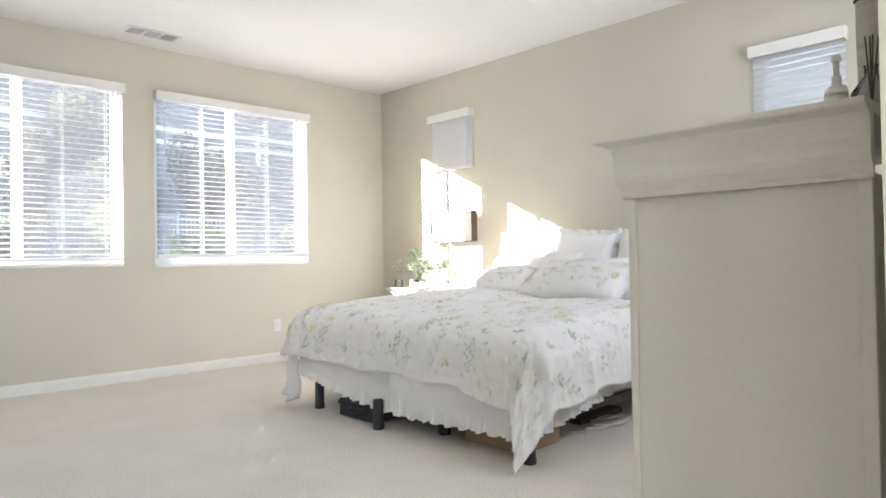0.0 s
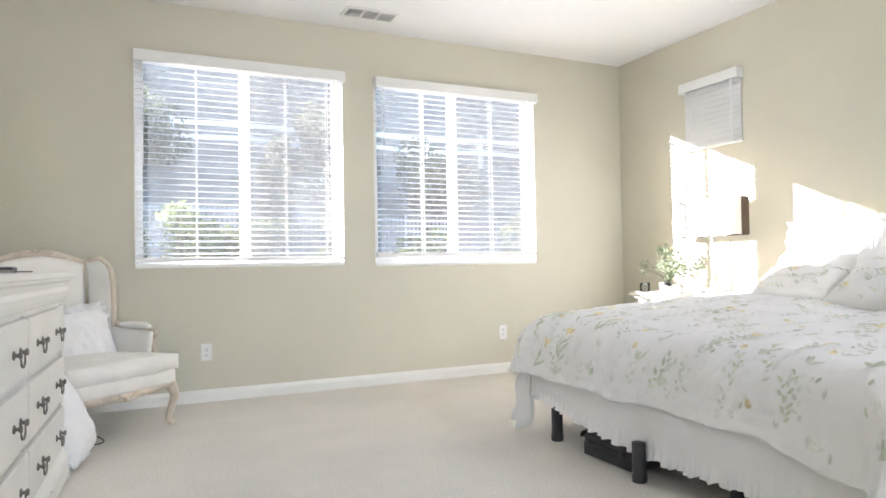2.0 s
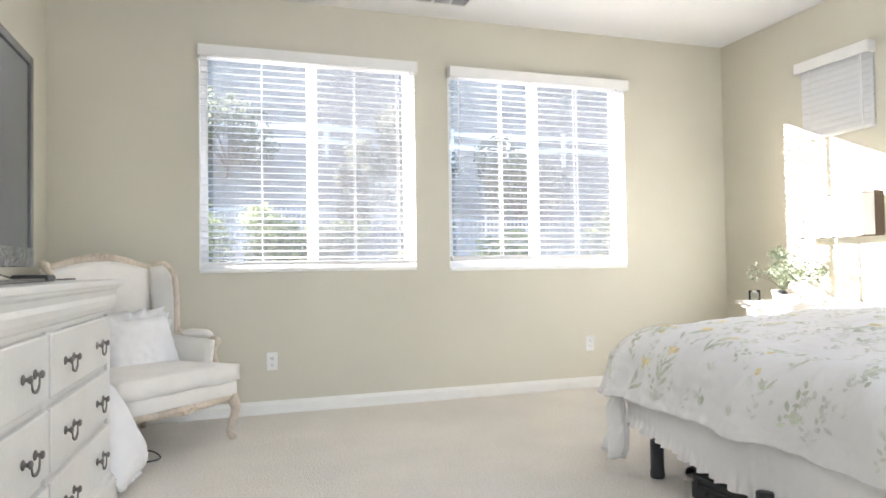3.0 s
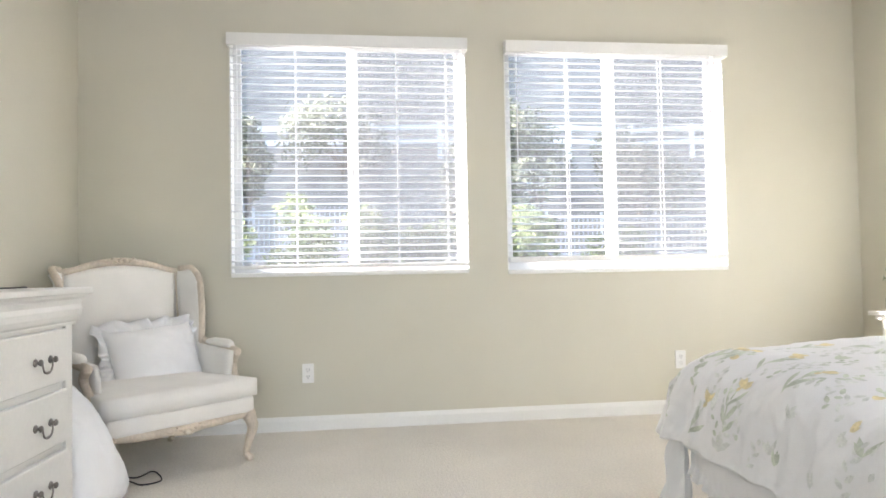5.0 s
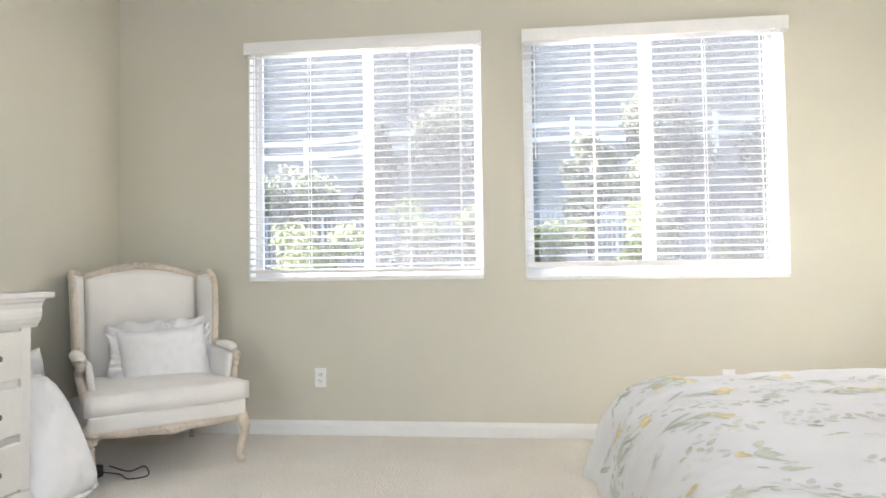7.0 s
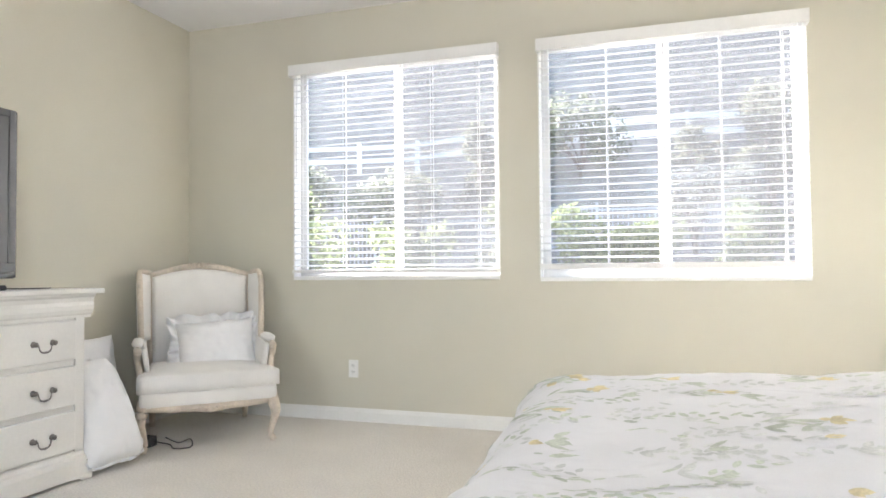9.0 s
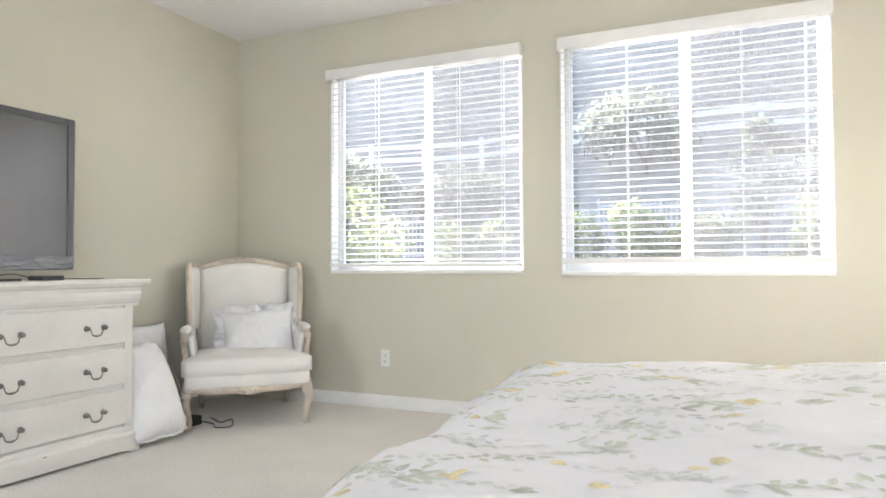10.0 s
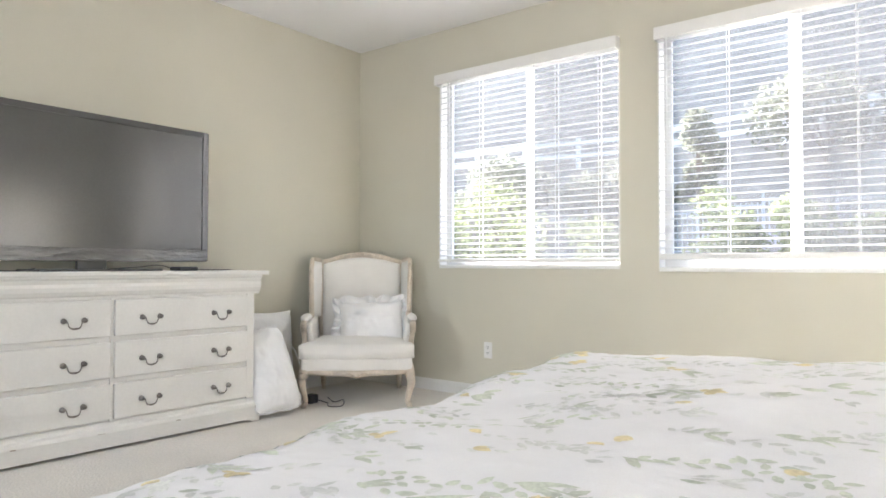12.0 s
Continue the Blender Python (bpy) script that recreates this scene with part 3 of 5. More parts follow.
def drape(a, b, lift=0.0):
    """Where the cloth point lies: a metres from the foot edge towards the head, b metres from the passage-side edge; beyond the top it falls round the rim."""
    L, W = 4.06 - BX0, BY1 - BY0
    cx, cy = max(a, 0.0), min(max(b, 0.0), W)
    dx, dy = min(a, 0.0), b - cy
    s = math.hypot(dx, dy)
    nx, ny = (dx / s, dy / s) if s > 1e-6 else (0.0, 0.0)
    if dy > 0:          # the far corner is gathered in, so that its hem runs level
        s = max(-dx, dy)
    corner = min(1.0, 2.2 * min(abs(dx), abs(dy)) / OVER)
    ang = math.atan2(dy, dx) if s > 1e-6 else 0.0
    low = max(0.0, s - ARC)
    if s < ARC:
        out, down = RAD * math.sin(s / RAD), RAD * (1 - math.cos(s / RAD))
    else:
        out, down = RAD + 0.17 * low, RAD + low * 0.99
    # folds: fine gathers on the fall, deeper ones where the corner cloth bunches
    run = b if abs(dx) >= abs(dy) else a
    fold = 0.006 * math.sin(run * 15 + 4 * wob(run, 1.7, s, 2.3)) + 0.0035 * math.sin(run * 37 + 4 * wob(run, 4.2, s, 4)) + 0.02 * wob(run, s * 0.6, 4, 3.2)
    out += min(1.0, s / 0.3) * fold * (1.2 + low * 3) + corner * (0.014 * math.sin(ang * 9 + 0.6) * min(1, s / 0.3) + 0.12 * low)
    # the near corner trails to the carpet, the far one swings out; the near side hangs a little lower
    near = (min(abs(dx), abs(dy)) / OVER) ** 1.5 if b < W / 2 else 0.0
    far = corner if b > W / 2 else 0.0
    dip = math.exp(-cx / 0.35) if dy < 0 else math.exp(-cy / 0.22) if dx < 0 else 0.0
    down += near * 0.05 + min(1.0, low / 0.135) * (0.075 * dip + 0.008 * math.sin(run * 13) + 0.008 * wob(run, 8, 0, 4))
    out += far * 0.07 * min(1.0, s / 0.3)
    if dy < 0:
        down += 0.03 * min(1.0, cx / 0.75) * min(1.0, low / 0.135)
    x, y, z = BX0 + cx + nx * out, BY0 + cy + ny * out, BT - down
    x, y = x - 0.13 * near * min(1.0, low / 0.2), y + 0.03 * near
    # loft: soft hollows, ridges running from the foot, small wrinkles
    t = 1.0 - 0.75 * min(1.0, low / 0.25)
    puff = 0.020 * wob(a, b, 0, 2.1) + 0.010 * wob(a * 0.8, b, 2, 5.0) + 0.006 * wob(a * 0.6 + 0.5 * b, b - 0.3 * a, 5, 11) + 0.0025 * wob(a, b, 9, 26) + min(1.0, s / 0.25) * (0.012 * (0.3 - abs(wob(a * 0.7, b, 12, 13))) + 0.007 * (0.3 - abs(wob(a * 0.6, b, 15, 27))))
    ridge = 0.007 * max(0.0, math.sin(a * 5.2 + 2.2 * wob(a, b, 7, 1.6) + b * 1.1)) ** 3
    rim = 0.012 * math.exp(-((s if s > 0 else min(cx, cy, W - cy)) / 0.17) ** 2)
    swell = 0.062 * math.exp(-((cy - W * 0.86) / 0.45) ** 2 - ((cx - 1.15) / 0.7) ** 2)
    z -= (0.062 - 0.05 * min(1.0, low / 0.135)) * math.exp(-(cx / 0.42) ** 2) * (1.0 - 0.75 * max(0.0, min(1.0, (cy / W - 0.62) / 0.3)))
    z += (puff + ridge + swell) * t + rim * 0.6 + lift
    x += nx * (puff * 0.8 + lift)
    y += ny * (puff * 0.8 + lift)
    return Vector((x, y, z))


bed = thing("bed", (3.45, 2.87, 0), "king bed on a black metal platform frame with a cream headboard", "bed")
for x, y in ((2.41, 3.69), (2.33, 2.965), (2.51, 2.60), (2.41, 1.92), (3.75, 1.95), (3.75, 3.70), (4.44, 1.95), (4.44, 3.70), (3.2, 2.85)):
    part("leg", lathe(((0.031, 0), (0.033, 0.006), (0.033, 0.03), (0.030, 0.034), (0.030, 0.17)), (x, y, 0), 18), BLACK, bed, smooth=True)
for y in (1.93, 2.82, 3.69):
    part("side_rail", box(2.40, y - 0.016, 0.165, 4.5, y + 0.016, 0.205, 0.003), STEEL, bed)
for x in (2.41, 3.2, 3.75, 4.46):
    part("cross_rail", box(x - 0.016, 1.947, 0.168, x + 0.016, 3.673, 0.202, 0.003), STEEL, bed)
part("base", box(2.44, 1.94, 0.206, 4.5, 3.80, 0.34, 0.03, seg=3), COTTON, bed)
part("mattress", box(2.43, 1.93, 0.342, 4.5, 3.81, 0.60, 0.06, seg=4), COTTON, bed, smooth=True)
part("headboard", box(4.545, 1.88, 0.02, 4.618, 3.92, 1.16, 0.025, seg=3), LINEN, bed, "cream upholstered headboard")


def skirt_strip(p, q, hem, seed):
    """A plain fall with a gathered frill sewn to its lower edge; from p to q in plan."""
    p, q = Vector((*p, 0)), Vector((*q, 0))
    d = q - p
    n = Vector((d.y, -d.x, 0)).normalized()
    ln = d.length

    def fn(u, v):
        s = u * ln
        c = p + d * u
        zlow = hem(u)
        z = 0.40 + (zlow - 0.40) * v
        g = max(0.0, (v - 0.76) / 0.24)
        rip = math.sin(s * 165 + 5 * wob(s, seed, 0, 7)) * (0.0008 + 0.0085 * g) + 0.010 * wob(s, seed, v, 4) + 0.0015 * wob(s, seed, v * 2, 15)
        c = c + n * (0.012 + 0.012 * g + rip)
        return (c.x, c.y, z + 0.008 * g * math.sin(s * 60 + 3 * wob(s, seed, 3, 3)) + 0.012 * wob(s, seed + 5, 0, 2.2))
    return sheet(fn, int(ln * 150), 14)


sk = thing("bed_skirt", (3.45, 2.87, 0.2), "sheer white cotton bed skirt with a gathered frill", "bed skirt")
part("foot_panel", skirt_strip((2.385, 3.86), (2.385, 1.985), lambda u: 0.215 - 0.125 * math.sin(min(1.0, u / 0.6) * math.pi / 2) + 0.04 * max(0.0, u - 0.6), 1), COTTON, sk, smooth=True)
part("side_panel", skirt_strip((2.455, 1.91), (4.45, 1.91), lambda u: 0.115 + 0.13 * min(1.0, u / 0.35), 2), COTTON, sk, smooth=True)
part("side_panel", skirt_strip((4.45, 3.86), (2.385, 3.86), lambda u: 0.19, 3), COTTON, sk, smooth=True)



def corner_tail(u, v):
    """A twisted end of cloth hanging from the far corner to the carpet."""
    w = 0.19 * (1.0 - 0.85 * max(0.0, v - 0.35) ** 1.2) * (u - 0.5)
    turn = radians(70) + 0.9 * v
    fold = 0.016 * math.sin(u * 10 + 3 * v) * (0.5 + v) + 0.012 * wob(u * 2, v, 3, 4)
    sway = 0.022 * math.sin(v * 6.0)
    return (2.375 - 0.05 * v + w * math.cos(turn) - fold, 3.905 + 0.03 * v + sway + w * math.sin(turn) + fold, 0.40 - 0.385 * v + 0.10 * v * abs(u - 0.45) + 0.012 * wob(u * 3, v, 7, 3))


part("corner_tail", sheet(corner_tail, 36, 20, 0.003), COTTON, sk, smooth=True)

duvet = thing("duvet", (3.2, 2.87, 0.6), "white duvet printed with sage leaves and yellow flowers", "duvet")
ORIGIN[duvet] = Vector((3.2, 2.87, 0.6))
A0, A1, B0, B1 = -OVER, 4.06 - BX0, -OVER, BY1 - BY0 + OVER
part("cover", sheet(lambda u, v: drape(A0 + (A1 - A0) * u, B0 + (B1 - B0) * v), 230, 270, 0.014), DUVET, duvet, smooth=True)


# the print: leaves and petals laid on the cloth
def petal(bm, a, b, ang, length, width, surf, lift, k=4):
    """A leaf shape lying on surf, from (a, b), pointing along ang."""
    ca, sa = math.cos(ang), math.sin(ang)
    left, right = [], []
    for i in range(k + 1):
        t = i / k
        w = width * (math.sin(math.pi * min(1.0, 0.06 + t * 0.94)) ** 0.8) * 0.5
        x, y = a + ca * length * t, b + sa * length * t
        left.append(bm.verts.new(surf(x - sa * w, y + ca * w, lift)))
        right.append(bm.verts.new(surf(x + sa * w, y - ca * w, lift)))
    for i in range(k):
        bm.faces.new((left[i], left[i + 1], right[i + 1], right[i]))


def print_cloth(owner, surf, inside, a0, a1, b0, b1, seed, density, big=1.0, lift=0.0012):
    r = random.Random(seed)
    green, grey, yellow = bmesh.new(), bmesh.new(), bmesh.new()
    for _ in range(int((a1 - a0) * (b1 - b0) * density)):
        a, b = r.uniform(a0, a1), r.uniform(b0, b1)
        if not inside(a, b):
            continue
        up = r.gauss(0, 0.28)
        ca, sa = math.cos(up), math.sin(up)
        kind = r.random()
        if kind < 0.055:         # a tall flower: bloom, stem and long leaves
            tall = r.uniform(0.09, 0.13) * big
            for k in range(r.randint(4, 6)):
                petal(yellow, a, b, up + r.uniform(-1.2, 1.2), r.uniform(0.024, 0.040) * big, 0.017 * big, surf, lift * 1.3)
            petal(yellow, a, b, up + math.pi + r.uniform(-0.6, 0.6), 0.02 * big, 0.016 * big, surf, lift * 1.3)
            petal(green, a - ca * tall, b - sa * tall, up, tall, 0.005 * big, surf, lift, 6)
            for k in range(r.randint(3, 5)):
                o = tall * r.uniform(0.45, 1.1)
                petal(green, a - ca * o, b - sa * o, up + (1 if k % 2 else -1) * r.uniform(0.25, 0.7), r.uniform(0.05, 0.085) * big, 0.013 * big, surf, lift, 5)
        elif kind < 0.085:       # a bud
            petal(yellow, a, b, up, 0.03 * big, 0.018 * big, surf, lift * 1.3)
            petal(yellow, a, b, up + r.choice((0.7, -0.7)), 0.022 * big, 0.012 * big, surf, lift * 1.3)
        elif kind < 0.47:       # an upright sprig of paired leaves
            n = r.randint(4, 8)
            bm = green if r.random() < 0.3 else grey
            for k in range(n):
                o = k * 0.019 * big
                petal(bm, a + ca * o, b + sa * o, up + (0.7 if k % 2 else -0.7) + r.uniform(-0.25, 0.25), r.uniform(0.018, 0.032) * big, 0.013 * big, surf, lift, 3)
        elif kind < 0.68:       # a fan of leaves
            bm = green if r.random() < 0.5 else grey
            for k in range(r.randint(3, 5)):
                petal(bm, a, b, up + r.uniform(-0.9, 0.9), r.uniform(0.03, 0.055) * big, 0.014 * big, surf, lift, 3)
        else:                   # single scattered marks
            for k in range(r.randint(1, 3)):
                petal(grey if r.random() < 0.75 else green, a + r.uniform(-0.04, 0.04), b + r.uniform(-0.04, 0.04), up + r.gauss(0, 0.5), r.uniform(0.018, 0.034) * big, 0.012 * big, surf, lift, 3)
    for bm, m, nm in ((green, LEAFPRINT, "leaf_print"), (grey, GREYPRINT, "faint_leaf_print"), (yellow, YELLOWPRINT, "flower_print")):
        part(nm, bm, m, owner)["kind"] = "stuff"


print_cloth(duvet, drape, lambda a, b: True, A0 + 0.04, A1 - 0.05, B0 + 0.04, B1 - 0.04, 5, 128, 1.25)


def pillow_surf(w, h, t, seed, m, power=3.2, corner=0.0):
    """Both faces of a stuffed pillow, as a function of side and (u, v) in metres."""
    def fn(side, x, y):
        u, v = max(-1.0, min(1.0, 2 * x / w)), max(-1.0, min(1.0, 2 * y / h))
        k = (max(0.0, 1 - abs(u) ** power) * max(0.0, 1 - abs(v) ** power)) ** 0.5
        px = x * (1 - 0.07 * (1 - abs(v) ** 2) * abs(u) ** 3 - corner * v ** 4 * abs(u))
        py = y * (1 - 0.09 * (1 - abs(u) ** 2) * abs(v) ** 3 - corner * u ** 4 * abs(v))
        z = side * (t / 2) * k + 0.02 * wob(x, y, seed, 4) * k + 0.008 * wob(x, y, seed + side, 14) + 0.004 * wob(x, y, seed + side, 32)
        return m @ Vector((px, py, z))
    return fn


def pillow(name, m, w, h, t, seed, mat, label, frill=0.0, printed=False, group="bed pillows", category="pillow", power=3.2, corner=0.0):
    """m: the pose of its middle; width along local x, height along y, thickness along z."""
    th = new(name)
    th.matrix_world = m
    ORIGIN[th] = Vector((0, 0, 0))
    tagged(th, label, category, group)
    f = pillow_surf(w, h, t, seed, Matrix.Identity(4), power, corner)
    bm = bmesh.new()
    n = 48
    for side in (1, -1):
        g = [[bm.verts.new(f(side, w * (i / n - 0.5), h * (j / n - 0.5))) for j in range(n + 1)] for i in range(n + 1)]
        for i in range(n):
            for j in range(n):
                q = (g[i][j], g[i + 1][j], g[i + 1][j + 1], g[i][j + 1])
                bm.faces.new(q if side > 0 else q[::-1])
    bmesh.ops.remove_doubles(bm, verts=bm.verts, dist=0.004)
    part("cover", bm, mat, th, smooth=True)
    if frill:
        def edge(s):
            s = (s % 1.0) * 4
            k, t2 = int(s), s - int(s)
            x, y = ((-1 + 2 * t2, -1), (1, -1 + 2 * t2), (1 - 2 * t2, 1), (-1, 1 - 2 * t2))[k]
            return x * w / 2, y * h / 2

        def fr(u, v):
            x, y = edge(u)
            p = f(1, x, y)
            d = Vector((x / w, y / h, 0))
            d = Vector((2 * d.x, 2 * d.y, 0))
            d = d.normalized()
            s = u * 2 * (w + h)
            rip = math.sin(s * 70 + 5 * wob(s, seed, 0, 6)) * 0.36 * frill * v + 0.4 * frill * v * wob(s, seed, v * 2, 9)
            return p + d * (frill * v * (0.9 + 0.5 * wob(s, seed, 0, 8)) - 0.006) + Vector((0, 0, rip))
        part("frill", sheet(fr, 360, 3, 0.0015), mat, th, smooth=True)
    if printed:
        print_cloth(th, lambda a, b, l: f(1, a, b) + Vector((0, 0, l)), lambda a, b: True, -w / 2 + 0.05, w / 2 - 0.05, -h / 2 + 0.05, h / 2 - 0.05, seed, 330, 0.8, 0.0055)
    return th


def lean(x, y, z, back, twist=0.0, roll=0.0):
    """Pose for a pillow propped towards the headboard: its width runs across the bed, its face looks to the foot."""
    return Matrix.Translation((x, y, z)) @ Euler((0, 0, radians(-90 + twist))).to_matrix().to_4x4() @ Euler((radians(90 - back), 0, 0)).to_matrix().to_4x4() @ Euler((0, 0, radians(roll))).to_matrix().to_4x4()


for y, tw, rl, sd in ((3.50, 4, 2, 1), (2.95, -2, -3, 2), (2.36, -4, 2, 3)):
    pillow("euro_sham", lean(4.40, y, 0.935, 17, tw, rl), 0.56, 0.50, 0.20, sd, COTTON, "white square sham with a ruffled edge against the headboard", 0.055)
pillow("pillow", lean(4.20, 2.52, 0.80, 48, -3), 0.72, 0.44, 0.17, 8, COTTON, "plain white pillow leaning on the shams")
pillow("pillow", lean(4.20, 3.42, 0.82, 45, 6), 0.70, 0.44, 0.17, 9, COTTON, "plain white pillow in the sun")
pillow("small_pillow", lean(4.20, 3.02, 0.89, 35, 4, 3), 0.36, 0.30, 0.12, 10, COTTON, "small white square pillow standing up")
pillow("printed_pillow", lean(4.00, 2.72, 0.79, 58, -3, -2), 0.92, 0.42, 0.24, 11, DUVET, "long pillow printed with sage leaves", printed=True)
pillow("printed_pillow", lean(4.00, 3.42, 0.78, 60, 8, 2), 0.50, 0.38, 0.20, 12, DUVET, "crumpled pillow printed with sage leaves", printed=True)


# folded sheet between duvet and pillows
def sheet_fn(u, v):
    x, y = 3.92 + 0.42 * u, 1.84 + 2.05 * v
    e = min(v, 1 - v)
    return (x, y, BT + 0.016 - 0.02 * u + 0.02 * wob(x, y, 3, 4) + 0.008 * wob(x, y, 8, 14) - 0.5 * max(0.0, 0.07 - e))


solid("top_sheet", sheet(sheet_fn, 30, 90, 0.01), COTTON, "rumpled white sheet turned down below the pillows", "sheet", smooth=True)

# under the bed
c = thing("equipment_case", (2.50, 3.23, 0), "black plastic equipment case lying under the bed", "case")
part("body", box(2.37, 3.06, 0.004, 2.66, 3.41, 0.075, 0.008), BLACK, c)
part("lid", box(2.372, 3.062, 0.077, 2.658, 3.408, 0.105, 0.008), BLACK, c)
part("handle", sweep([(2.366, 3.16, 0.05), (2.352, 3.17, 0.05), (2.352, 3.30, 0.05), (2.366, 3.31, 0.05)], 0.006, 8, curved=False), BLACK, c)
for y in (3.11, 3.355):
    part("latch", box(2.363, y, 0.06, 2.369, y + 0.03, 0.092, 0.001), STEEL, c)
s = thing("shoe", (2.62, 3.60, 0), "dark shoe lying under the bed", "shoe")
part("sole", prism([(2.50 + 0.26 * t, 3.58 + w) for t, w in ((0, -0.03), (0.3, -0.045), (0.7, -0.035), (1, -0.03), (1, 0.03), (0.6, 0.035), (0.3, 0.045), (0, 0.03))], "z", 0.0, 0.022), WAX, s)
part("upper", sheet(lambda u, v: (2.51 + 0.24 * u, 3.58 + 0.04 * math.cos(math.pi * v), 0.022 + math.sin(math.pi * v) * (0.04 + 0.05 * u)), 12, 10, 0.004), STEEL, s, smooth=True)

cb = thing("cardboard_box", (2.66, 2.24, 0), "brown cardboard box with round holes under the bed", "box")
part("carton", box(2.50, 2.03, 0.002, 2.80, 2.43, 0.16, 0.003), CARD, cb)
for y in (2.20, 2.26):
    bm = lathe(((0.010, 0), (0.010, 0.002)), (0, 0, 0), 14)
    bmesh.ops.transform(bm, matrix=pose(2.4995, y, 0.10, 0, -90), verts=bm.verts)
    part("hole", bm, DARKHOLE, cb)
r = random.Random(4)
pts = [(3.33 + (0.10 + 0.06 * r.random()) * math.cos(i * 0.9), 2.05 + (0.06 + 0.04 * r.random()) * math.sin(i * 0.9), 0.006 + 0.004 * (i % 5)) for i in range(24)]
solid("extension_cord", sweep([(2.98, 2.10, 0.006), (3.05, 2.02, 0.006), (3.12, 2.08, 0.006), (3.2, 2.0, 0.008)] + pts + [(3.2, 2.2, 0.006), (3.0, 2.3, 0.006)], 0.0032, 6, step=4), CORD, "coiled white extension cord on the carpet", "cord", smooth=True)
t = thing("flat_tray", (3.38, 2.22, 0), "dark flat storage tray under the bed", "tray")
part("tray", box(3.16, 2.14, 0.002, 3.62, 2.36, 0.035, 0.006), BRONZE, t)


# ---- dresser side ----
DX, DY0, DY1 = 0.060, 2.465, 4.23         # drawer-front plane, body ends
dresser = thing("dresser", (-0.23, 3.345, 0), "white painted six-drawer dresser with slightly worn edges", "dresser")
part("body", box(-0.405, DY0, 0.10, DX - 0.018, DY1, 0.86), PAINT, dresser)
part("top", box(-0.42, DY0 - 0.075, 0.925, DX + 0.040, DY1 + 0.085, 0.950, 0.005), PAINT, dresser)
# cornice: an S-shaped moulding under the top, front and both ends
COVE = ((0.0, 0.805), (0.010, 0.805), (0.012, 0.818), (0.020, 0.826), (0.030, 0.845), (0.033, 0.868), (0.029, 0.885), (0.034, 0.905), (0.044, 0.915), (0.046, 0.925), (0.0, 0.925))
bm = prism([(DX - 0.018 + p, z) for p, z in COVE], "y", DY0 - 0.04, DY1 + 0.04)
prism([(DY1 + p, z) for p, z in COVE], "x", -0.405, DX - 0.018, bm)
prism([(DY0 - p, z) for p, z in COVE], "x", -0.405, DX - 0.018, bm)
part("cornice", bm, PAINT, dresser)
# base moulding and bracket feet
FOOT = ((0.0, 0.017), (0.034, 0.017), (0.036, 0.095), (0.030, 0.115), (0.018, 0.125), (0.014, 0.138), (0.008, 0.146), (0.0, 0.146))
bm = prism([(DX - 0.018 + p, z) for p, z in FOOT], "y", DY0 - 0.034, DY1 + 0.034)
prism([(DY1 + p, z) for p, z in FOOT], "x", -0.405, DX - 0.018, bm)
prism([(DY0 - p, z) for p, z in FOOT], "x", -0.405, DX - 0.018, bm)
part("base_moulding", bm, PAINT, dresser)
for e, d in ((DY0 - 0.034, 1), (DY1 + 0.034, -1)):
    bracket = [(e, 0.0), (e + d * 0.055, 0.0), (e + d * 0.065, 0.004), (e + d * 0.075, 0.012), (e + d * 0.11, 0.014), (e + d * 0.14, 0.019), (e + d * 0.16, 0.025), (e, 0.025)]
    part("bracket_foot", prism(bracket, "x", DX - 0.01, DX + 0.018), PAINT, dresser)
    part("bracket_foot", box(-0.405, e, 0.0, -0.29, e + d * 0.03, 0.046), PAINT, dresser)
for a, b in ((DY0, DY0 + 0.05), (DY1 - 0.05, DY1), (3.347, 3.363)):
    part("stile", box(DX - 0.018, a, 0.146, DX - 0.005, b, 0.805), PAINT, dresser)


def bail_handle(parent, y, z):
    """Two round posts and a drooping bail."""
    bm = bmesh.new()
    for side in (-1, 1):
        post = lathe(((0.013, 0), (0.015, 0.002), (0.012, 0.005), (0.006, 0.007), (0.006, 0.014), (0.011, 0.017), (0.012, 0.021), (0.008, 0.025)), (0, 0, 0), 14)
        bmesh.ops.transform(post, matrix=pose(DX + 0.006, y + side * 0.05, z, 0, 90), verts=post.verts)
        me = bpy.data.meshes.new("post")
        post.to_mesh(me)
        post.free()
        bm.from_mesh(me)
        bpy.data.meshes.remove(me)
    x = DX + 0.020
    sweep([(x, y - 0.047, z), (x + 0.003, y - 0.036, z - 0.004), (x + 0.004, y - 0.031, z - 0.022), (x + 0.004, y - 0.022, z - 0.036), (x + 0.004, y, z - 0.041), (x + 0.004, y + 0.022, z - 0.036), (x + 0.004, y + 0.031, z - 0.022), (x + 0.003, y + 0.036, z - 0.004), (x, y + 0.047, z)],
          [0.0034, 0.0028, 0.0028, 0.0036, 0.0056, 0.0036, 0.0028, 0.0028, 0.0034], 8, (1, 0, 0), bm=bm, step=4)
    return part("handle", bm, PEWTER, parent, "dark pewter bail handle", smooth=True)


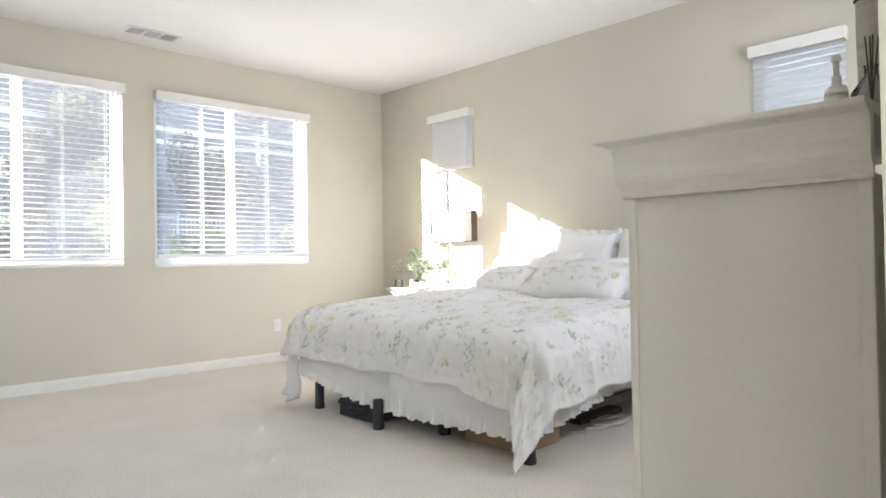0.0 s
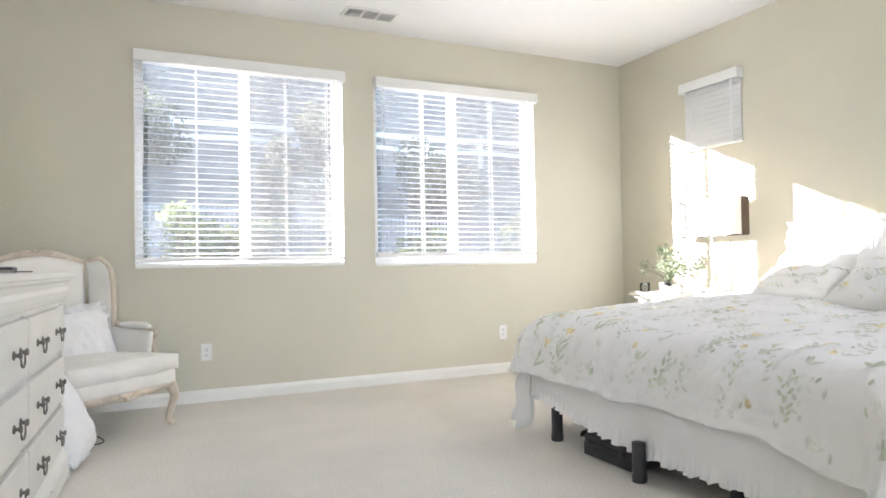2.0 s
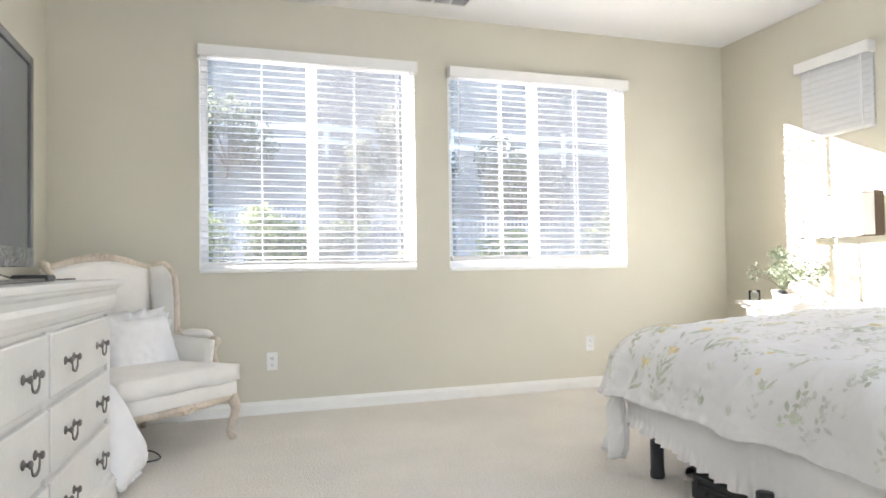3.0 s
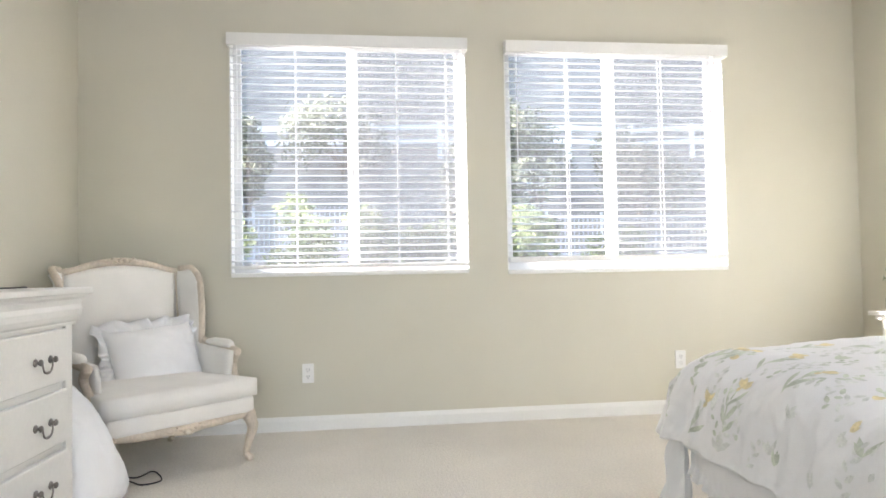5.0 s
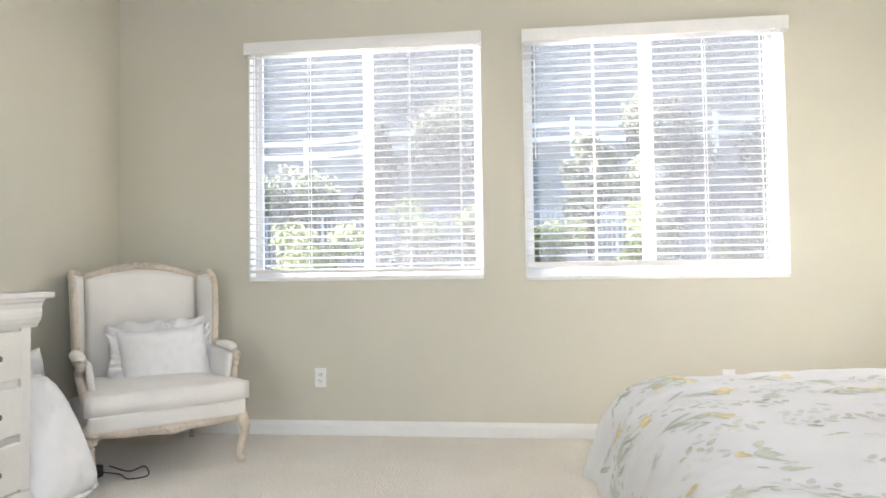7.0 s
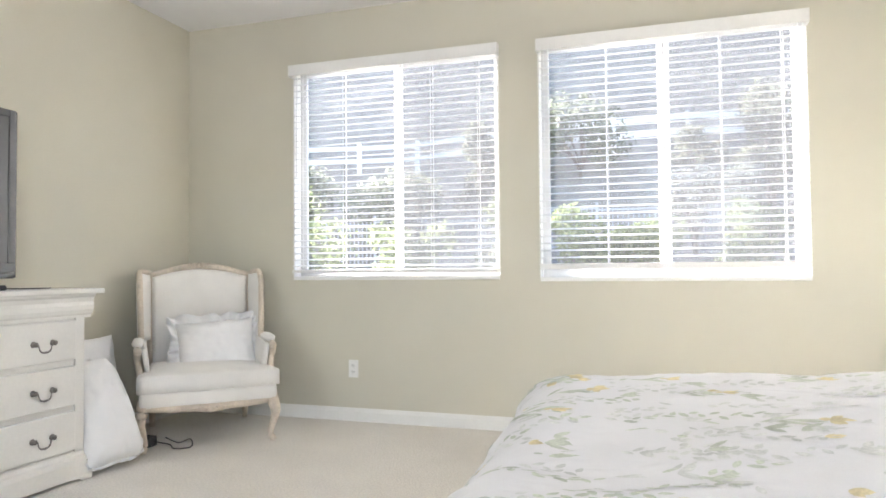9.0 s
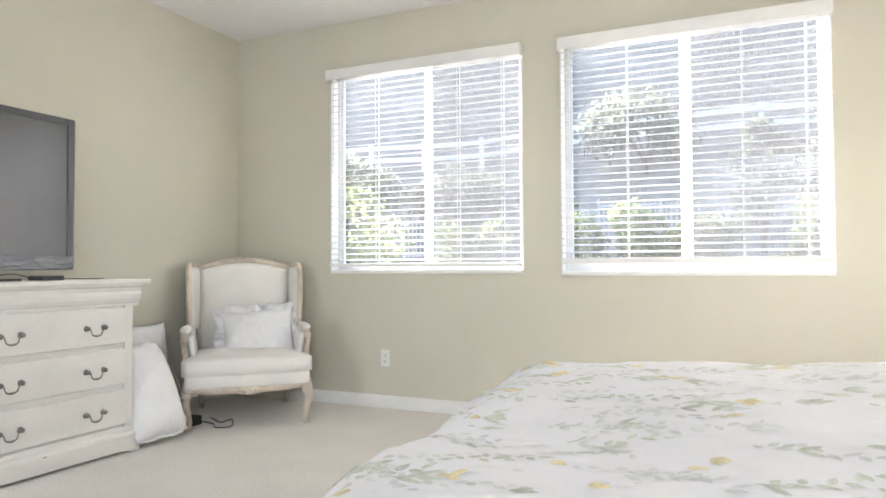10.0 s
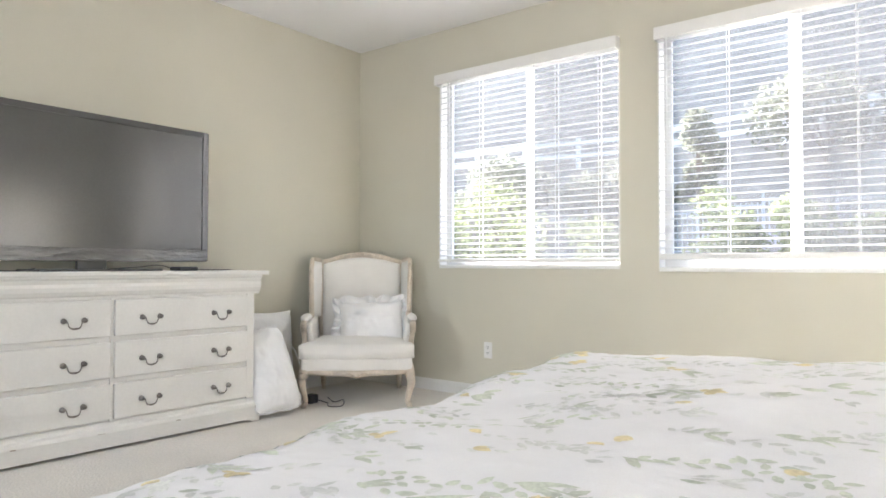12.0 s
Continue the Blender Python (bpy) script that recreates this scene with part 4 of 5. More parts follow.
for ya, yb in ((DY0 + 0.055, 3.344), (3.366, DY1 - 0.055)):
    for za, zb in ((0.602, 0.798), (0.378, 0.572), (0.158, 0.348)):
        bm = box(DX - 0.018, ya, za, DX + 0.006, yb, zb, 0.006, seg=3)
        dr = part("drawer", bm, PAINT, dresser)
        w = yb - ya
        for q in (0.24, 0.775):
            bail_handle(dr, ya + w * q, (za + zb) / 2 - 0.002)
bm = bmesh.new()
r = random.Random(8)
for i in range(7):        # rubbed spots along the base and drawer edges
    y = r.uniform(DY0, DY1)
    box(DX + 0.0185, y, 0.094 + r.uniform(-0.002, 0.003), DX + 0.0196, y + r.uniform(0.01, 0.07), 0.0965, bm=bm)
part("worn_edge", bm, WORN, dresser, "rubbed edge showing bare wood")

# it stands slightly askew to the wall
dresser.matrix_world = Matrix.Translation((0.06, 4.2, 0)) @ pose(0, 0, 0, 0, 0, -2.6) @ Matrix.Translation((-0.06, -4.2, 0)) @ Matrix.Translation((-0.23, 3.345, 0))

# television
TVX, TY0, TY1, TZ0, TZ1 = -0.19, 2.655, 4.045, 1.005, 1.830
tv = thing("television", (-0.22, 3.35, 0.95), "large flat television, switched off, on the dresser", "television")
part("housing", box(TVX - 0.055, TY0 + 0.01, TZ0 + 0.01, TVX - 0.012, TY1 - 0.01, TZ1 - 0.01, 0.012), BLACK, tv)
b = 0.036
bm = box(TVX - 0.012, TY0, TZ0 + 0.075, TVX + 0.006, TY0 + b, TZ1, 0.003)
box(TVX - 0.012, TY1 - b, TZ0 + 0.075, TVX + 0.006, TY1, TZ1, 0.003, bm=bm)
box(TVX - 0.012, TY0 + b, TZ1 - b, TVX + 0.006, TY1 - b, TZ1, 0.003, bm=bm)
part("bezel", bm, BEZEL, tv)
part("lower_bezel", box(TVX - 0.012, TY0, TZ0, TVX + 0.009, TY1 - 0.006, TZ0 + 0.075, 0.004), FILM, tv, "shiny grey lower bezel under crinkled protective film")
for y in (TY0 - 0.008, TY1 - 0.004):
    part("edge_strip", box(TVX - 0.030, y, TZ0 + 0.004, TVX + 0.002, y + 0.012, TZ1 - 0.004, 0.003), FILM, tv, "shiny edge strip under crinkled protective film")
part("screen", box(TVX - 0.011, TY0 + b, TZ0 + 0.075, TVX - 0.001, TY1 - b, TZ1 - b), SCREEN, tv, "dark glossy screen")
part("neck", box(TVX - 0.05, 3.27, 0.962, TVX - 0.02, 3.43, TZ0 + 0.03, 0.004), CHROME, tv)
part("stand_base", box(-0.36, 3.02, 0.951, -0.06, 3.68, 0.963, 0.004), BEZEL, tv)

sb = thing("streaming_box", (-0.14, 3.86, 0.95), "small black streaming box on the dresser", "device")
part("box", box(-0.20, 3.80, 0.951, -0.08, 3.92, 0.974, 0.006), BLACK, sb)
part("top_panel", box(-0.195, 3.805, 0.974, -0.085, 3.915, 0.9755), BEZEL, sb)
solid("cable", sweep([(-0.14, 3.925, 0.958), (-0.10, 4.02, 0.956), (-0.05, 4.10, 0.956), (-0.10, 4.17, 0.956)], 0.003, 6), BLACK, "thin black cable lying on the dresser top", "cable", smooth=True)
solid("cable", sweep([(-0.20, 3.82, 0.965), (-0.25, 3.75, 0.985), (-0.3, 3.65, 0.972), (-0.34, 3.4, 0.956)], 0.003, 6), BLACK, "thin black cable behind the television stand", "cable", smooth=True)
solid("cable", sweep([(-0.10, 2.70, 0.956), (-0.06, 2.85, 0.956), (-0.09, 2.95, 0.956), (-0.05, 3.0, 0.967)], 0.003, 6), BLACK, "thin black cable beside the television stand", "cable", smooth=True)

# ---- wing chair, turned out of the corner ----
chair = thing("wing_chair", (0.045, 5.185, 0), "carved limed-oak wing chair in pale oatmeal linen", "armchair", turn=42.5)
# local: front is -y, seat 0.72 wide


def both(fn):
    for s in (1, -1):
        fn(s)


def cabriole(s):
    part("front_leg", sweep([(s * 0.358, -0.35, 0.325), (s * 0.366, -0.365, 0.27), (s * 0.378, -0.380, 0.20), (s * 0.362, -0.366, 0.11), (s * 0.352, -0.356, 0.045), (s * 0.362, -0.372, 0.018), (s * 0.364, -0.376, 0.0)],
                            [0.034, 0.036, 0.028, 0.021, 0.017, 0.021, 0.018], 12), OAK, chair, smooth=True)
    part("back_leg", sweep([(s * 0.30, 0.27, 0.35), (s * 0.30, 0.285, 0.2), (s * 0.30, 0.325, 0.09), (s * 0.30, 0.355, 0.0)], [0.028, 0.025, 0.02, 0.017], 10), OAK, chair, smooth=True)
    part("side_rail", sweep([(s * 0.345, -0.34, 0.30), (s * 0.35, -0.15, 0.30), (s * 0.33, 0.10, 0.30), (s * 0.30, 0.27, 0.315)], [0.030, 0.024, 0.024, 0.030], 10), OAK, chair, smooth=True)
    part("arm_support", sweep([(s * 0.352, -0.27, 0.31), (s * 0.368, -0.25, 0.40), (s * 0.385, -0.19, 0.50), (s * 0.393, -0.18, 0.55), (s * 0.390, -0.212, 0.592)], [0.024, 0.022, 0.02, 0.022, 0.024], 10), OAK, chair, smooth=True)
    part("arm_rail", sweep([(s * 0.390, -0.222, 0.590), (s * 0.393, -0.16, 0.602), (s * 0.388, 0.0, 0.610), (s * 0.372, 0.10, 0.645)], [0.024, 0.021, 0.020, 0.018], 10), OAK, chair, smooth=True)
    part("arm_pad", sweep([(s * 0.388, -0.17, 0.620), (s * 0.390, -0.12, 0.632), (s * 0.386, 0.0, 0.634), (s * 0.378, 0.06, 0.634)], [0.018, 0.034, 0.034, 0.02], 12, squash=0.75), LINEN, chair, smooth=True)
    # upholstered side under the arm
    part("side_panel", sheet(lambda u, v: (s * (0.335 + 0.035 * v), -0.22 + 0.46 * u, 0.33 + (0.27 + 0.03 * u) * v), 8, 8, 0.03 * s), LINEN, chair, smooth=True)

    # wing: a padded panel from the back forward, edged in wood
    def wing(u, v):
        z = 0.62 + 0.41 * v
        rear = 0.255 + 0.05 * v
        front = 0.125 - 0.02 * math.sin(math.pi * v) + 0.05 * v + 0.07 * max(0, (v - 0.8) / 0.2) ** 2
        return (s * (0.312 + (0.042 + 0.012 * v) * u), rear + (front - rear) * u, z + 0.010 * u * v)
    part("wing", sheet(wing, 8, 14, 0.04 * s), LINEN, chair, smooth=True)
    edge = [wing(1.0, t / 8) for t in range(9)]
    top = [wing(1.0 - t / 4, 1.0) for t in range(1, 5)]
    part("wing_frame", sweep([(s * 0.372, 0.10, 0.635)] + [(s * (abs(p[0]) + 0.016), p[1] - 0.004, p[2] + (0.01 if i > 8 else 0)) for i, p in enumerate(edge + top)], 0.0185, 10, step=3), OAK, chair, smooth=True)
    part("back_stile", sweep([(s * 0.30, 0.275, 0.31), (s * 0.315, 0.285, 0.55), (s * 0.325, 0.305, 0.85), (s * 0.318, 0.318, 1.03)], [0.024, 0.022, 0.02, 0.02], 10), OAK, chair, smooth=True)


both(cabriole)
part("front_rail", sweep([(-0.358, -0.358, 0.298), (-0.22, -0.378, 0.276), (-0.09, -0.388, 0.272), (0.0, -0.391, 0.264), (0.09, -0.388, 0.272), (0.22, -0.378, 0.276), (0.358, -0.358, 0.298)], [0.030, 0.020, 0.018, 0.023, 0.018, 0.020, 0.030], 12, squash=1.15), OAK, chair, smooth=True)
part("back_rail", sweep([(-0.30, 0.275, 0.315), (0, 0.285, 0.305), (0.30, 0.275, 0.315)], 0.025, 10), OAK, chair, smooth=True)
part("crest_rail", sweep([(-0.318, 0.318, 1.025), (-0.25, 0.318, 1.040), (-0.14, 0.320, 1.070), (0.0, 0.322, 1.084), (0.14, 0.320, 1.070), (0.25, 0.318, 1.040), (0.318, 0.318, 1.025)], [0.019, 0.019, 0.021, 0.024, 0.021, 0.019, 0.019], 12), OAK, chair, smooth=True)


def carving(name, cy, cz, tilt):
    """A small carved shell with scrolls and leaves."""
    bm = bmesh.new()
    for i in range(7):
        a = math.pi * (i + 0.5) / 7
        sweep([(0, cy, cz), (0.020 * math.cos(a), cy - 0.008, cz + tilt * 0.018 * math.sin(a)), (0.034 * math.cos(a), cy - 0.002, cz + tilt * 0.028 * math.sin(a))], [0.004, 0.007, 0.003], 6, bm=bm, step=3)
    for s in (1, -1):
        sweep([(s * 0.03, cy, cz), (s * 0.055, cy - 0.006, cz + 0.010), (s * 0.085, cy, cz + 0.002), (s * 0.115, cy + 0.006, cz + 0.006)], [0.008, 0.007, 0.006, 0.002], 6, bm=bm, step=4)
        sweep([(s * 0.05, cy, cz + 0.01), (s * 0.062, cy - 0.006, cz + 0.02), (s * 0.048, cy - 0.004, cz + 0.024)], [0.005, 0.006, 0.003], 6, bm=bm, step=4)
    part(name, bm, OAK, chair, smooth=True)


carving("rail_carving", -0.412, 0.270, -1)
carving("crest_carving", 0.299, 1.082, 1)
for s in (1, -1):
    bm = bmesh.new()
    for i in range(5):
        a = math.pi * 2 * i / 5
        sweep([(s * 0.352, -0.388, 0.285), (s * 0.352 + 0.012 * math.cos(a), -0.398, 0.285 + 0.012 * math.sin(a))], [0.006, 0.004], 6, bm=bm)
    part("rosette", bm, OAK, chair, smooth=True)


def back_pad(u, v):
    x = -0.305 + 0.61 * u
    top = 1.065 - 0.045 * abs(2 * u - 1) ** 1.6
    z = 0.44 + (top - 0.44) * v
    bul = (1 - (2 * u - 1) ** 4) * (1 - (2 * v - 1) ** 4)
    return (x, 0.262 + 0.045 * v - 0.045 * bul + 0.003 * wob(x, z, 1, 8), z)


part("backrest", sheet(back_pad, 20, 20, 0.06), LINEN, chair, smooth=True)
part("seat_base", box(-0.384, -0.396, 0.284, 0.384, 0.27, 0.378, 0.02, seg=3), LINEN, chair, smooth=True)


def cushion_bm():
    bm = bmesh.new()
    n = 22
    for side in (1, -1):
        gr = []
        for i in range(n + 1):
            row = []
            for j in range(n + 1):
                u, v = 2 * i / n - 1, 2 * j / n - 1
                half = 0.398 - 0.055 * (v + 1) / 2 - (0.035 if v > -0.3 else 0.0) * min(1, max(0, (v + 0.45) * 6))
                k = (max(0.0, 1 - abs(u) ** 6) * max(0.0, 1 - abs(v) ** 6)) ** 0.4
                x, y = u * half, -0.065 + v * 0.33 - 0.02 * (1 - u * u) * (1 if v < -0.8 else 0)
                z = 0.420 + side * (0.052 + 0.020 * (1 - u * u) * (1 - v * v)) * (0.86 + 0.14 * k) + 0.006 * wob(x, y, side, 7)
                row.append(bm.verts.new((x, y, z)))
            gr.append(row)
        for i in range(n):
            for j in range(n):
                q = (gr[i][j], gr[i + 1][j], gr[i + 1][j + 1], gr[i][j + 1])
                bm.faces.new(q if side > 0 else q[::-1])
        ring = [gr[i][0] for i in range(n + 1)] + [gr[n][j] for j in range(1, n + 1)] + [gr[i][n] for i in range(n - 1, -1, -1)] + [gr[0][j] for j in range(n - 1, 0, -1)]
        if side > 0:
            top_ring = ring
    m = len(ring)
    for i in range(m):
        bm.faces.new((top_ring[i], ring[i], ring[(i + 1) % m], top_ring[(i + 1) % m]))
    bmesh.ops.recalc_face_normals(bm, faces=bm.faces)
    return bm


part("seat_cushion", cushion_bm(), LINEN, chair, smooth=True)

# the seat is slung low: rails, cushion and arms lower, the crest a little
for piece in chair.children:
    for vert in piece.data.vertices:
        h = vert.co.z
        vert.co.z -= 0.034 * (min(1.0, h / 0.25) if h < 0.65 else max(0.5, 1.0 - (h - 0.65) / 0.6))

m = chair.matrix_world @ Matrix.Translation((0.085, 0.105, 0.536)) @ Euler((radians(68), 0, 0)).to_matrix().to_4x4() @ Euler((0, 0, radians(3))).to_matrix().to_4x4()
pillow("ruffled_pillow", m, 0.50, 0.36, 0.18, 31, COTTON, "white cotton pillow with ruffled edges on the wing chair", 0.078, group="loose pillows")

# spare pillows on the floor between dresser and chair
m = pose(-0.02, 4.40, 0.295, 0, 0, -13) @ Matrix(((0, -0.50, 0.866, 0), (1, 0, 0, 0), (0, 0.866, 0.50, 0), (0, 0, 0, 1))) @ pose(0, 0, 0, 0, 0, 3)
pillow("floor_pillow", m, 0.34, 0.62, 0.27, 33, COTTON, "big white ruffled pillow slumped on the carpet against the dresser", 0.022, group="loose pillows", power=2.1, corner=0.12)
m = Matrix(((0, -0.17, 0.985, -0.40), (1, 0, 0, 4.64), (0, 0.985, 0.17, 0.345), (0, 0, 0, 1))) @ pose(0, 0, 0, 0, 0, -4)
pillow("floor_pillow", m, 0.54, 0.64, 0.17, 34, COTTON, "white pillow standing on end against the wall", group="loose pillows")
pa = thing("power_adapter", (-0.06, 4.80, 0), "black power adapter on the carpet", "power adapter")
part("brick", box(-0.10, 4.77, 0.001, -0.03, 4.85, 0.06, 0.006), BLACK, pa)
part("lead", sweep([(-0.03, 4.82, 0.03), (0.05, 4.86, 0.008), (0.13, 4.80, 0.006), (0.20, 4.86, 0.006), (0.14, 4.93, 0.03), (0.06, 4.92, 0.006), (-0.1, 5.0, 0.006)], 0.0035, 6), BLACK, pa, smooth=True)
solid("cable", sweep([(-0.50, 4.95, 0.33), (-0.40, 4.90, 0.37), (-0.30, 4.86, 0.34), (-0.2, 4.84, 0.2), (-0.12, 4.82, 0.02)], 0.004, 6), CORD, "white cable hanging down to the adapter", "cable", smooth=True)

# ---- bedside ----
ns = thing("nightstand", (4.37, 4.60, 0), "white painted nightstand with a moulded top beside the bed", "nightstand")
part("body", box(4.16, 4.18, 0.08, 4.61, 5.02, 0.655, 0.004), PAINT, ns)
part("top", box(4.11, 4.13, 0.675, 4.62, 5.07, 0.700, 0.006, seg=3), PAINT, ns)
part("top_moulding", box(4.135, 4.155, 0.650, 4.615, 5.045, 0.675, 0.008, seg=3), PAINT, ns)
for za, zb in ((0.40, 0.62), (0.14, 0.37)):
    d = part("drawer", box(4.145, 4.22, za, 4.165, 4.98, zb, 0.006), PAINT, ns)
    for y in (4.40, 4.80):
        part("knob", sweep([(4.145, y, (za + zb) / 2), (4.122, y, (za + zb) / 2)], [0.007, 0.014], 12), PEWTER, d)
for x in (4.18, 4.57):
    for y in (4.20, 5.0):
        part("foot", box(x - 0.02, y - 0.02, 0, x + 0.02, y + 0.02, 0.08, 0.004), PAINT, ns)

lamp = thing("table_lamp", (4.525, 4.555, 0.70), "bedside lamp with a rectangular white shade, switched off", "lamp")
part("base", box(4.45, 4.47, 0.701, 4.60, 4.64, 0.722, 0.004), WAX, lamp)
part("stem", lathe(((0.012, 0), (0.014, 0.02), (0.012, 0.10), (0.011, 0.19), (0.010, 0.29), (0.009, 0.33), (0.009, 0.45)), (4.525, 4.555, 0.722), 16), WAX, lamp, smooth=True)
sx0, sx1, sy0, sy1, sz0, sz1 = 4.495, 4.565, 4.245, 4.885, 1.146, 1.426
bm = bmesh.new()
for x0, y0, x1, y1 in ((sx0, sy0, sx0 + 0.003, sy1), (sx1 - 0.003, sy0, sx1, sy1), (sx0 + 0.003, sy0, sx1 - 0.003, sy0 + 0.003), (sx0 + 0.003, sy1 - 0.003, sx1 - 0.003, sy1)):
    box(x0, y0, sz0, x1, y1, sz1, bm=bm)
sh = part("shade", bm, SHADE, lamp, "rectangular white fabric shade")
for z in (sz0 - 0.006, sz1 - 0.002):
    bm = bmesh.new()
    box(sx0 - 0.004, sy0 - 0.004, z, sx1 + 0.004, sy0 + 0.006, z + 0.007, bm=bm)
    box(sx0 - 0.004, sy1 - 0.006, z, sx1 + 0.004, sy1 + 0.004, z + 0.007, bm=bm)
    box(sx0 - 0.004, sy0 + 0.006, z, sx0 + 0.004, sy1 - 0.006, z + 0.007, bm=bm)
    box(sx1 - 0.004, sy0 + 0.006, z, sx1 + 0.004, sy1 - 0.006, z + 0.007, bm=bm)
    part("trim", bm, BRONZE, sh, "thin bronze edge trim")
# thin dark panel covering the near end of the fabric only
part("end_panel", box(sx0 - 0.004, sy0 - 0.010, sz0 + 0.001, sx1 + 0.004, sy0 - 0.004, sz1 - 0.002), BRONZE, sh, "dark brown end panel")
part("spider", box(4.515, sy0 + 0.003, 1.17, 4.535, sy1 - 0.003, 1.176), BRONZE, sh)

pl = thing("potted_plant", (4.36, 4.86, 0.70), "small leafy green plant in a low clay pot", "plant")
part("pot", lathe(((0.05, 0), (0.066, 0.01), (0.078, 0.05), (0.082, 0.075), (0.076, 0.078), (0.070, 0.06)), (4.36, 4.86, 0.701), 20), TERRA, pl, smooth=True)
r = random.Random(3)
bm = bmesh.new()
cl = []
for i in range(34):
    a = r.uniform(0, 6.283)
    q = r.uniform(0.02, 0.25)
    tip = (4.36 + q * math.cos(a) * 0.8, 4.86 + q * math.sin(a) * 1.15, 0.80 + r.uniform(0.04, 0.26) * (1.15 - q * 2.4))
    sweep([(4.36, 4.86, 0.77), (4.36 + q * 0.4 * math.cos(a), 4.86 + q * 0.4 * math.sin(a), 0.84), tip], [0.003, 0.002, 0.0012], 5, bm=bm, step=3)
    cl.append((*tip, r.uniform(0.028, 0.055)))
part("stems", bm, GREENLEAF, pl)
verts, idx = leaf_cloud(cl, 1300, 0.013, 7)
me = bpy.data.meshes.new("foliage")
me.from_pydata((verts - np.array((4.36, 4.86, 0.70))).tolist(), [], idx.tolist())
me.materials.append(GREENLEAF)
fo = new("foliage", me)
fo.parent = pl
solid("candle_jar", lathe(((0.036, 0), (0.04, 0.006), (0.04, 0.07), (0.037, 0.075), (0.034, 0.06)), (4.20, 4.97, 0.701), 18), BOTTLE, "short clear glass candle jar", "candle", smooth=True)
bk = thing("small_basket", (4.22, 4.70, 0.70), "low woven basket holding small things on the nightstand", "basket")
bm = bmesh.new()
for i in range(6):
    n = 26
    sweep([(4.22 + 0.062 * math.cos(2 * math.pi * j / n) * (1 + i * 0.02), 4.70 + 0.085 * math.sin(2 * math.pi * j / n) * (1 + i * 0.02), 0.706 + i * 0.009) for j in range(n + 1)], 0.006, 6, bm=bm, curved=False)
part("wall", bm, TERRA, bk, smooth=True)
part("floor", lathe(((0.055, 0), (0.055, 0.006)), (4.22, 4.70, 0.701), 20), TERRA, bk)
cl = thing("alarm_clock", (4.22, 4.74, 0.71), "small rounded black alarm clock", "clock")
bm = lathe(((0.012, 0), (0.040, 0.004), (0.045, 0.02), (0.043, 0.05), (0.030, 0.07), (0.008, 0.076)), (4.21, 4.735, 0.709), 20)
part("case", bm, BLACK, cl, smooth=True)
part("face", box(4.163, 4.71, 0.73, 4.168, 4.76, 0.76, 0.002), CHROME, cl)
for y, s in ((4.60, 0.022), (4.545, 0.018)):
    solid("small_jar", lathe(((s, 0), (s * 1.15, 0.01), (s * 1.1, 0.035), (s * 0.7, 0.045), (s * 0.75, 0.055)), (4.19, y, 0.701), 16), WAX, "small cream jar on the nightstand", "jar", group="jars", smooth=True)

# ---- armoire by the entry ----
AX, AY0, AY1, AZ = 1.49, 0.285, 0.835, 1.285
ar = thing("armoire", (1.95, 0.55, 0), "ivory painted armoire chest with a heavy crown moulding", "armoire")
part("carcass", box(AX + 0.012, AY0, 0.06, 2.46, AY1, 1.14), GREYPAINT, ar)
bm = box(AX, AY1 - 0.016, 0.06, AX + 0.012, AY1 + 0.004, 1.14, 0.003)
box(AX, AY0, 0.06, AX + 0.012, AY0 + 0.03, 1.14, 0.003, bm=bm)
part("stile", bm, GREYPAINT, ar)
CROWN = ((0.0, 1.128), (0.010, 1.128), (0.013, 1.136), (0.010, 1.143), (0.016, 1.154), (0.024, 1.166), (0.029, 1.180), (0.029, 1.195), (0.026, 1.212), (0.028, 1.235), (0.032, 1.250), (0.038, 1.259), (0.052, 1.266), (0.063, 1.270), (0.067, 1.274), (0.067, 1.285), (0.0, 1.285))


def crown():
    """Moulding round the passage side and the front, mitred at the corner."""
    bm = bmesh.new()
    rings = []
    for corner in range(3):
        row = []
        for p, z in CROWN:
            if corner == 0:
                q = (AX - p, AY0 - 0.004, z)
            elif corner == 1:
                q = (AX - p, AY1 + p, z)
            else:
                q = (2.46 + p, AY1 + p, z)
            row.append(bm.verts.new(q))
        rings.append(row)
    for a, b in zip(rings, rings[1:]):
        for i in range(len(a) - 1):
            bm.faces.new((a[i], a[i + 1], b[i + 1], b[i]))
    bm.faces.new(rings[0])
    bm.faces.new(rings[2][::-1])
    bmesh.ops.recalc_face_normals(bm, faces=bm.faces)
    return bm


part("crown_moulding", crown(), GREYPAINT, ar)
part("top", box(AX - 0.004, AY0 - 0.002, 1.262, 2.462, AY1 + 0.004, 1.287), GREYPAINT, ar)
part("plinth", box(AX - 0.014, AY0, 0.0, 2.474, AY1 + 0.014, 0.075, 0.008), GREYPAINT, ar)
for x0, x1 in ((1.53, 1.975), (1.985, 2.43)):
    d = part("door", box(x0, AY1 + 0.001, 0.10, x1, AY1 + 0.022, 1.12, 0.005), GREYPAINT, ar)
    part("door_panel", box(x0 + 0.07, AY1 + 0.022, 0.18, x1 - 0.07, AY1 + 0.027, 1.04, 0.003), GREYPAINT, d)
    part("knob", sweep([(1.98 + (-0.04 if x0 < 1.7 else 0.04), AY1 + 0.02, 0.65), (1.98 + (-0.04 if x0 < 1.7 else 0.04), AY1 + 0.045, 0.65)], [0.008, 0.014], 12), PEWTER, d)

